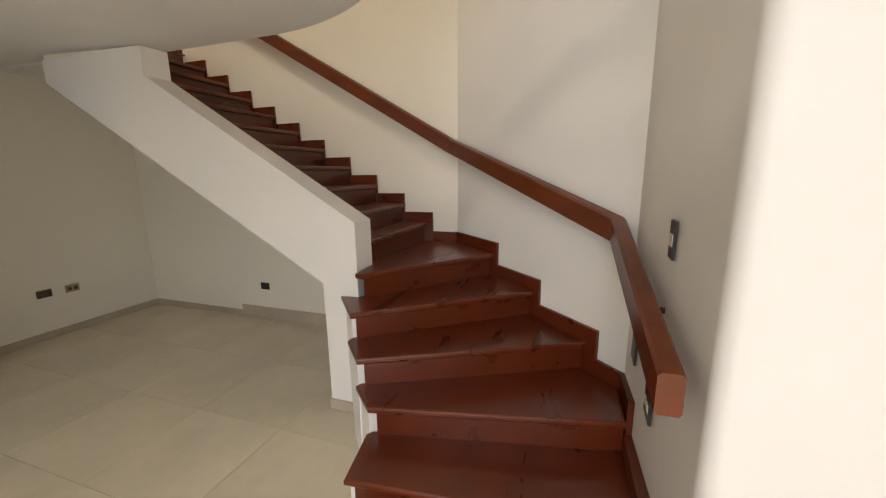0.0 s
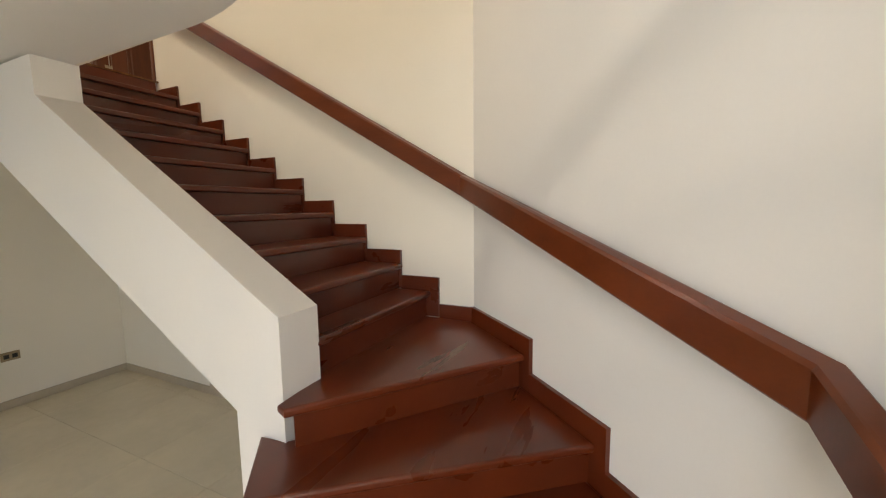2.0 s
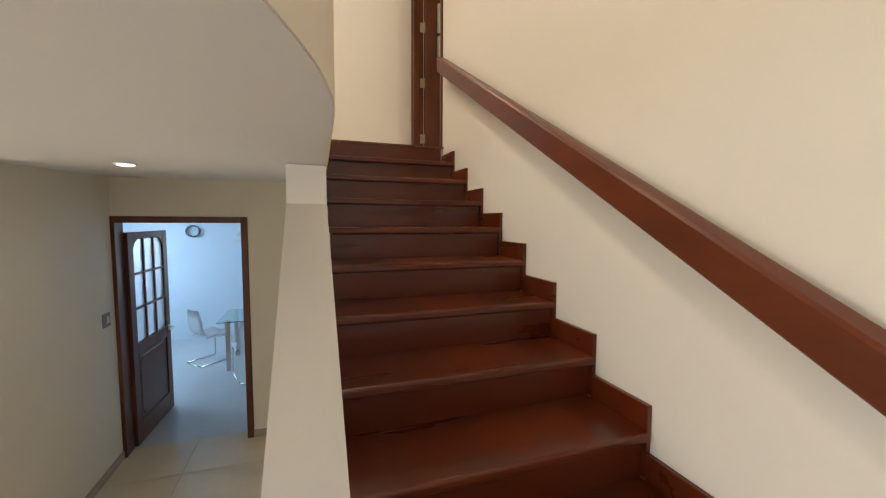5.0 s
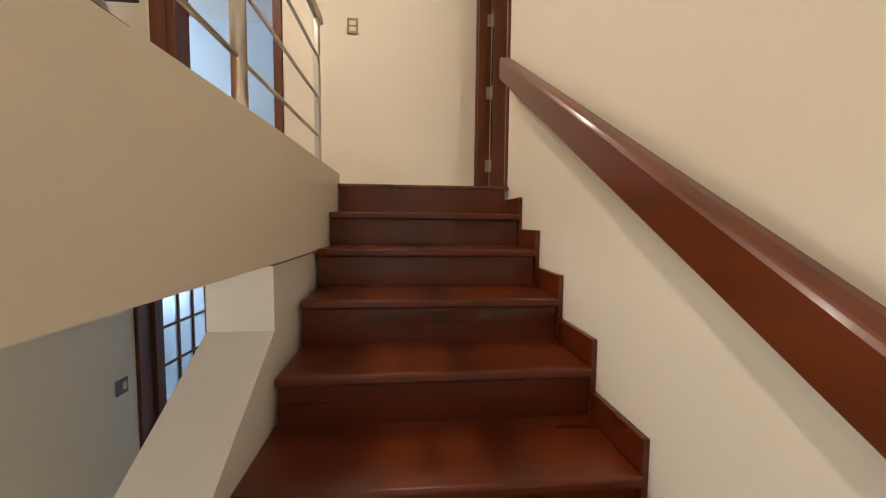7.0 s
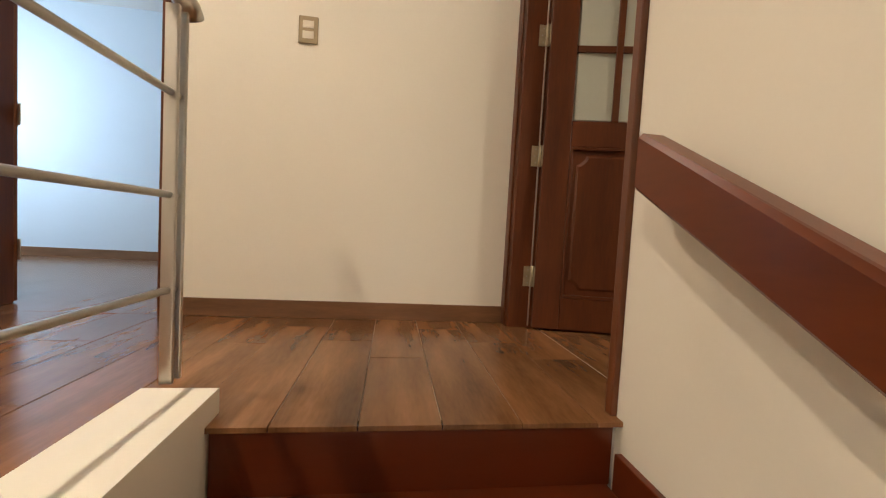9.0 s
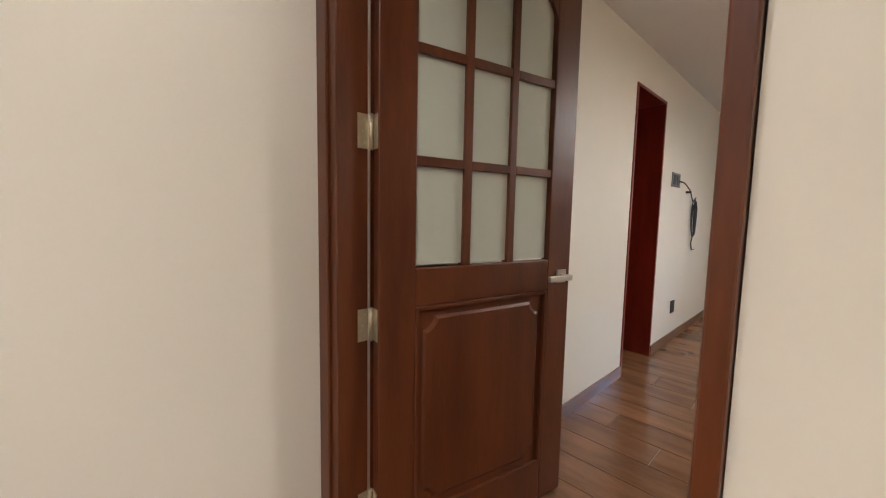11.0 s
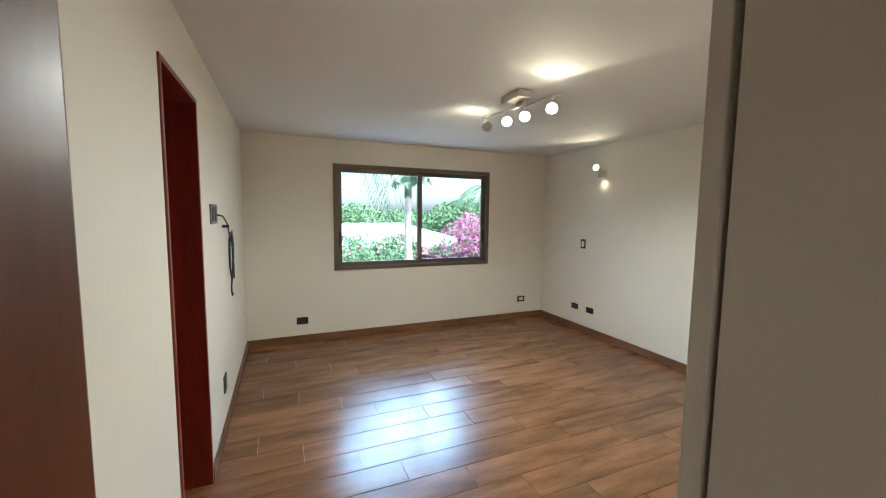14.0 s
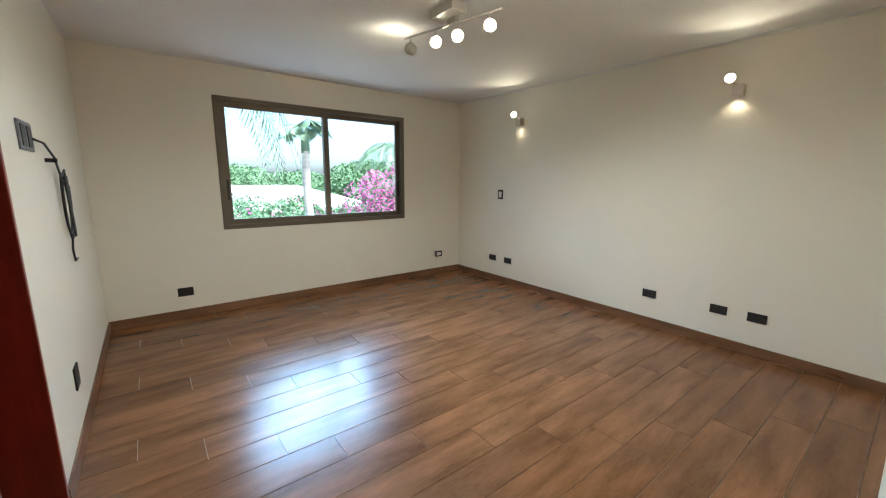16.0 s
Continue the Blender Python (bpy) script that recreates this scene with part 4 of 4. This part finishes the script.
def leaves(centre, size, count, leaf, seed, lift=0.0):
    """Many small bent leaves scattered through a lumpy volume."""
    rng = random.Random(seed)
    verts, faces = [], []
    lumps = [(Vector((rng.uniform(-0.75, 0.75), rng.uniform(-0.8, 0.8), rng.uniform(-0.3, 0.7))), rng.uniform(0.3, 0.55)) for _ in range(14)]
    for _ in range(count):
        c, r = rng.choice(lumps)
        d = Vector((rng.gauss(0, 1), rng.gauss(0, 1), rng.gauss(0, 1))).normalized() * r * rng.uniform(0.7, 1.05)
        p = c + d
        p = Vector((centre[0] + p.x * size[0], centre[1] + p.y * size[1], centre[2] + p.z * size[2] + lift))
        a = Vector((rng.gauss(0, 1), rng.gauss(0, 1), rng.gauss(0, 0.7))).normalized()
        b = a.orthogonal().normalized()
        s = leaf * rng.uniform(0.6, 1.3)
        n = a.cross(b) * s * 0.2
        i = len(verts)
        verts += [p - a * s, p + b * s * 0.4 + n, p + a * s, p - b * s * 0.4 + n]
        faces += [(i, i + 1, i + 2), (i, i + 2, i + 3)]
    return verts, faces


def foliage(name, verts, faces, mat, parent, label=""):
    me = bpy.data.meshes.new(name)
    me.from_pydata(verts, [], faces)
    me.materials.append(mat)
    ob = new(name, me)
    ob.parent = parent
    ob.matrix_parent_inverse = base_of(parent).inverted()
    return tagged(ob, label)


def shrub(name, at, size, count, leaf, seed, label, mat=LEAF, category="shrub", flowers=0):
    ob = thing(name, (at[0], at[1], GR), label, category)
    foliage("crown", *leaves(at, size, count, leaf, seed), mat, ob)
    rng = random.Random(seed + 5)
    for i in range(5):
        x, y = at[0] + rng.uniform(-0.5, 0.5) * size[0], at[1] + rng.uniform(-0.5, 0.5) * size[1]
        part("stem", tube(B(), [(x, y, GR), (x + 0.1, y, (GR + at[2]) / 2), (x + rng.uniform(-0.3, 0.3), y + rng.uniform(-0.3, 0.3), at[2])], [0.06, 0.045, 0.02], 6), PALMBARK, ob)
    if flowers:
        foliage("blossom", *leaves(at, (size[0] * 1.05, size[1] * 1.05, size[2] * 1.05), flowers, leaf * 0.9, seed), PETAL, ob, "bright magenta bracts")
    return ob


# rows of far trees, nearer shrubs
for i, (x, y, z, s) in enumerate(((34, 16, 4.2, 4.6), (36, 7, 4.6, 5.0), (37, -2, 3.9, 4.8), (38, -11, 4.1, 4.8), (36, -20, 4.6, 5.2), (34, -29, 4.4, 5.0), (33, 26, 4.8, 5.0))):
    shrub("garden_tree", (x, y, z - 1.6), (s, s * 1.15, 2.9), 15000, 0.17, 20 + i, "broad dark green garden tree behind the houses", category="tree")
for i, (x, y, z) in enumerate(((13.2, -0.2, 2.2), (13.6, -1.9, 2.4), (14.0, -3.6, 2.3), (14.2, -5.8, 2.0), (14.0, 2.6, 2.2))):
    shrub("garden_shrub", (x, y, z), (1.3, 1.3, 1.3), 9000, 0.065, 40 + i, "green garden shrub with a few pink flowers", flowers=700 if i in (2, 3) else 200)
shrub("bougainvillea", (11.6, -5.15, 2.75), (1.1, 1.2, 1.7), 7000, 0.06, 60, "large bougainvillea covered in magenta bracts", flowers=6000)
shrub("bougainvillea", (13.2, -4.3, 2.7), (0.6, 0.8, 0.6), 1000, 0.09, 61, "small bougainvillea with red-pink bracts", flowers=1200)

# neighbouring white single-storey house
house = thing("white_house", (24, -3, GR), "white single-storey house with a pale hipped roof", "house")
part("wall", boxes((21.2, -9.6, GR, 29, 7.5, 2.5)), ROOF, house)
bm = B()
v = [bm.verts.new(c) for c in ((20.6, -10.4, 2.5), (20.6, 8.2, 2.5), (29.6, 8.2, 2.5), (29.6, -10.4, 2.5), (25, -6.4, 3.75), (25, 4.2, 3.75))]
for f in ((0, 1, 5, 4), (1, 2, 5), (2, 3, 4, 5), (3, 0, 4), (3, 2, 1, 0)):
    bm.faces.new([v[i] for i in f])
bmesh.ops.recalc_face_normals(bm, faces=bm.faces[:])
part("roof", bm, ROOF, house, "pale sunlit roof")
part("eaves", boxes((20.56, -10.45, 2.38, 29.64, 8.25, 2.5)), BRONZE, house)
for y in (-8, -5, -2, 1, 4):
    w = part("window", boxes((21.17, y, 0.6, 21.205, y + 1.4, 1.9)), BRONZE, house)
    part("pane", boxes((21.16, y + 0.08, 0.68, 21.172, y + 1.32, 1.82)), GREYPLATE, w)
wall = thing("garden_wall", (17, 0, GR), "low pale garden wall", "wall")
part("wall", boxes((17, -20, GR, 17.2, 20, 1.05)), ROOF, wall)
part("coping", boxes((16.95, -20, 1.05, 17.25, 20, 1.12)), PAVING, wall)


def palm(at, height, r, seed, label, droop=1.0, count=16, length=2.3):
    rng = random.Random(seed)
    x, y = at
    ob = thing("palm_tree", (x, y, GR), label, "palm tree")
    part("trunk", tube(B(), [(x + 0.03 * math.sin(i * 1.3), y + 0.02 * math.cos(i), GR + (height - GR) * i / 14) for i in range(15)], [r * (1.25 if i == 0 else 1.0 - 0.02 * i + (0.05 if i % 2 else 0)) for i in range(15)], 14), PALMBARK, ob)
    part("crownshaft", tube(B(), [(x, y, height - 0.05), (x, y, height + 0.35), (x, y, height + 0.7)], [r * 0.85, r * 0.8, r * 0.3], 12), PALMLEAF, ob)
    for f in range(count):
        a = math.tau * f / count + rng.uniform(-0.2, 0.2)
        up = rng.uniform(0.1, 0.9)
        rib, verts, faces = [], [], []
        for i in range(15):
            t = i / 14
            rib.append(Vector((x + math.cos(a) * length * t * (1 - 0.25 * t), y + math.sin(a) * length * t * (1 - 0.25 * t), height + 0.6 + up * length * t - droop * length * (0.45 + up) * t * t)))
        frond = part("frond", tube(B(), rib, [0.02 * (1 - 0.8 * i / 14) for i in range(15)], 5), PALMLEAF, ob)
        for i in range(1, 14):
            d = (rib[i + 1] - rib[i - 1]).normalized()
            side = d.cross(Vector((0, 0, 1))).normalized()
            for s in (-1, 1):
                for o in (0.0, 0.5):
                    base = rib[i].lerp(rib[i + 1], o)
                    reach = 0.55 * math.sin(math.pi * (0.12 + 0.85 * i / 14)) * rng.uniform(0.85, 1.1)
                    tip = base + side * s * reach * 0.75 + d * reach * 0.45 + Vector((0, 0, -reach * 0.65))
                    mid = base.lerp(tip, 0.45) + d * 0.03
                    n = len(verts)
                    verts += [base, mid + d * 0.02, tip, mid - d * 0.03]
                    faces += [(n, n + 1, n + 2), (n, n + 2, n + 3)]
        foliage("leaflets", verts, faces, PALMLEAF, frond)


palm((11.0, -2.43), 4.85, 0.13, 3, "tall slim palm with a pale ringed trunk", 0.6, 8, 0.75)
palm((10.0, -0.15), 6.1, 0.15, 4, "large palm with drooping fronds near the window", 1.7, 18, 2.4)
palm((15.5, -7.7), 4.9, 0.14, 7, "palm with spreading fronds beyond the shrubs")

# ---- floor pieces ----
for i in range(27):
    for j in range(10):
        x1 = 5.39 - 0.2 * i
        x0 = x1 - 0.197
        shift = (0.46, 0.22, -0.14, 0.78)[i % 4]
        y0 = shift - 1.2 * (j - 3)
        y1 = y0 + 1.197
        lo, hi = (RY0, RY1) if x0 > 0.75 else (0.333, RY1)
        if 2.37 < x0 and x1 < 3.0:
            hi = 1.55
        y0, y1 = max(y0, lo), min(y1, hi)
        if y1 - y0 < 0.02 or x1 < 0.16:
            continue
        part("plank", boxes((max(x0, 0.14), y0, U - 0.014, min(x1, RX), y1, U), bevel=0.0012), PLANK, bpy.data.objects["bedroom_floor_bed"])
for i in range(7):
    x1 = 0.13 - 0.2 * i
    for y0, y1 in ((0.280, 0.75 + 0.2 * (i % 3)), (0.753 + 0.2 * (i % 3), 1.32)):
        if x1 - 0.197 > -1.2:
            part("plank", boxes((max(x1 - 0.197, -1.2), y0, U - 0.014, x1, y1, U), bevel=0.0012), PLANK, bpy.data.objects["landing_floor_bed"])
for i in range(20):
    for j in range(7):
        x1 = -1.05 - 0.2 * i
        y0 = -3.0 + 1.2 * (j - 1) + (0.3, 0.7, 1.0)[i % 3]
        y1 = min(y0 + 1.197, 1.32)
        if x1 < -2.4 or y1 - y0 < 0.05 or (y0 < -1.7 and math.hypot(x1 + 2.53, y0 + 1.72) > 1.36):
            continue
        part("plank", boxes((x1 - 0.197, y0, U - 0.012, x1, y1, U - 0.0005), bevel=0.0012), PLANK, bpy.data.objects["landing_floor_bed"])
for i in range(-8, 3):
    for j in range(-9, 4):
        x0, y0 = -1.505 + 0.70 * i, -1.245 + 0.705 * j
        x1, y1 = min(x0 + 0.697, 0.0), min(y0 + 0.702, 1.44)
        if x0 < -6.7 or y0 < -7.2 or x1 - x0 < 0.02 or y1 - y0 < 0.02:
            continue
        part("tile", boxes((x0, y0, G - 0.012, x1, y1, G), bevel=0.001), TILE, bpy.data.objects["hall_floor_bed"])
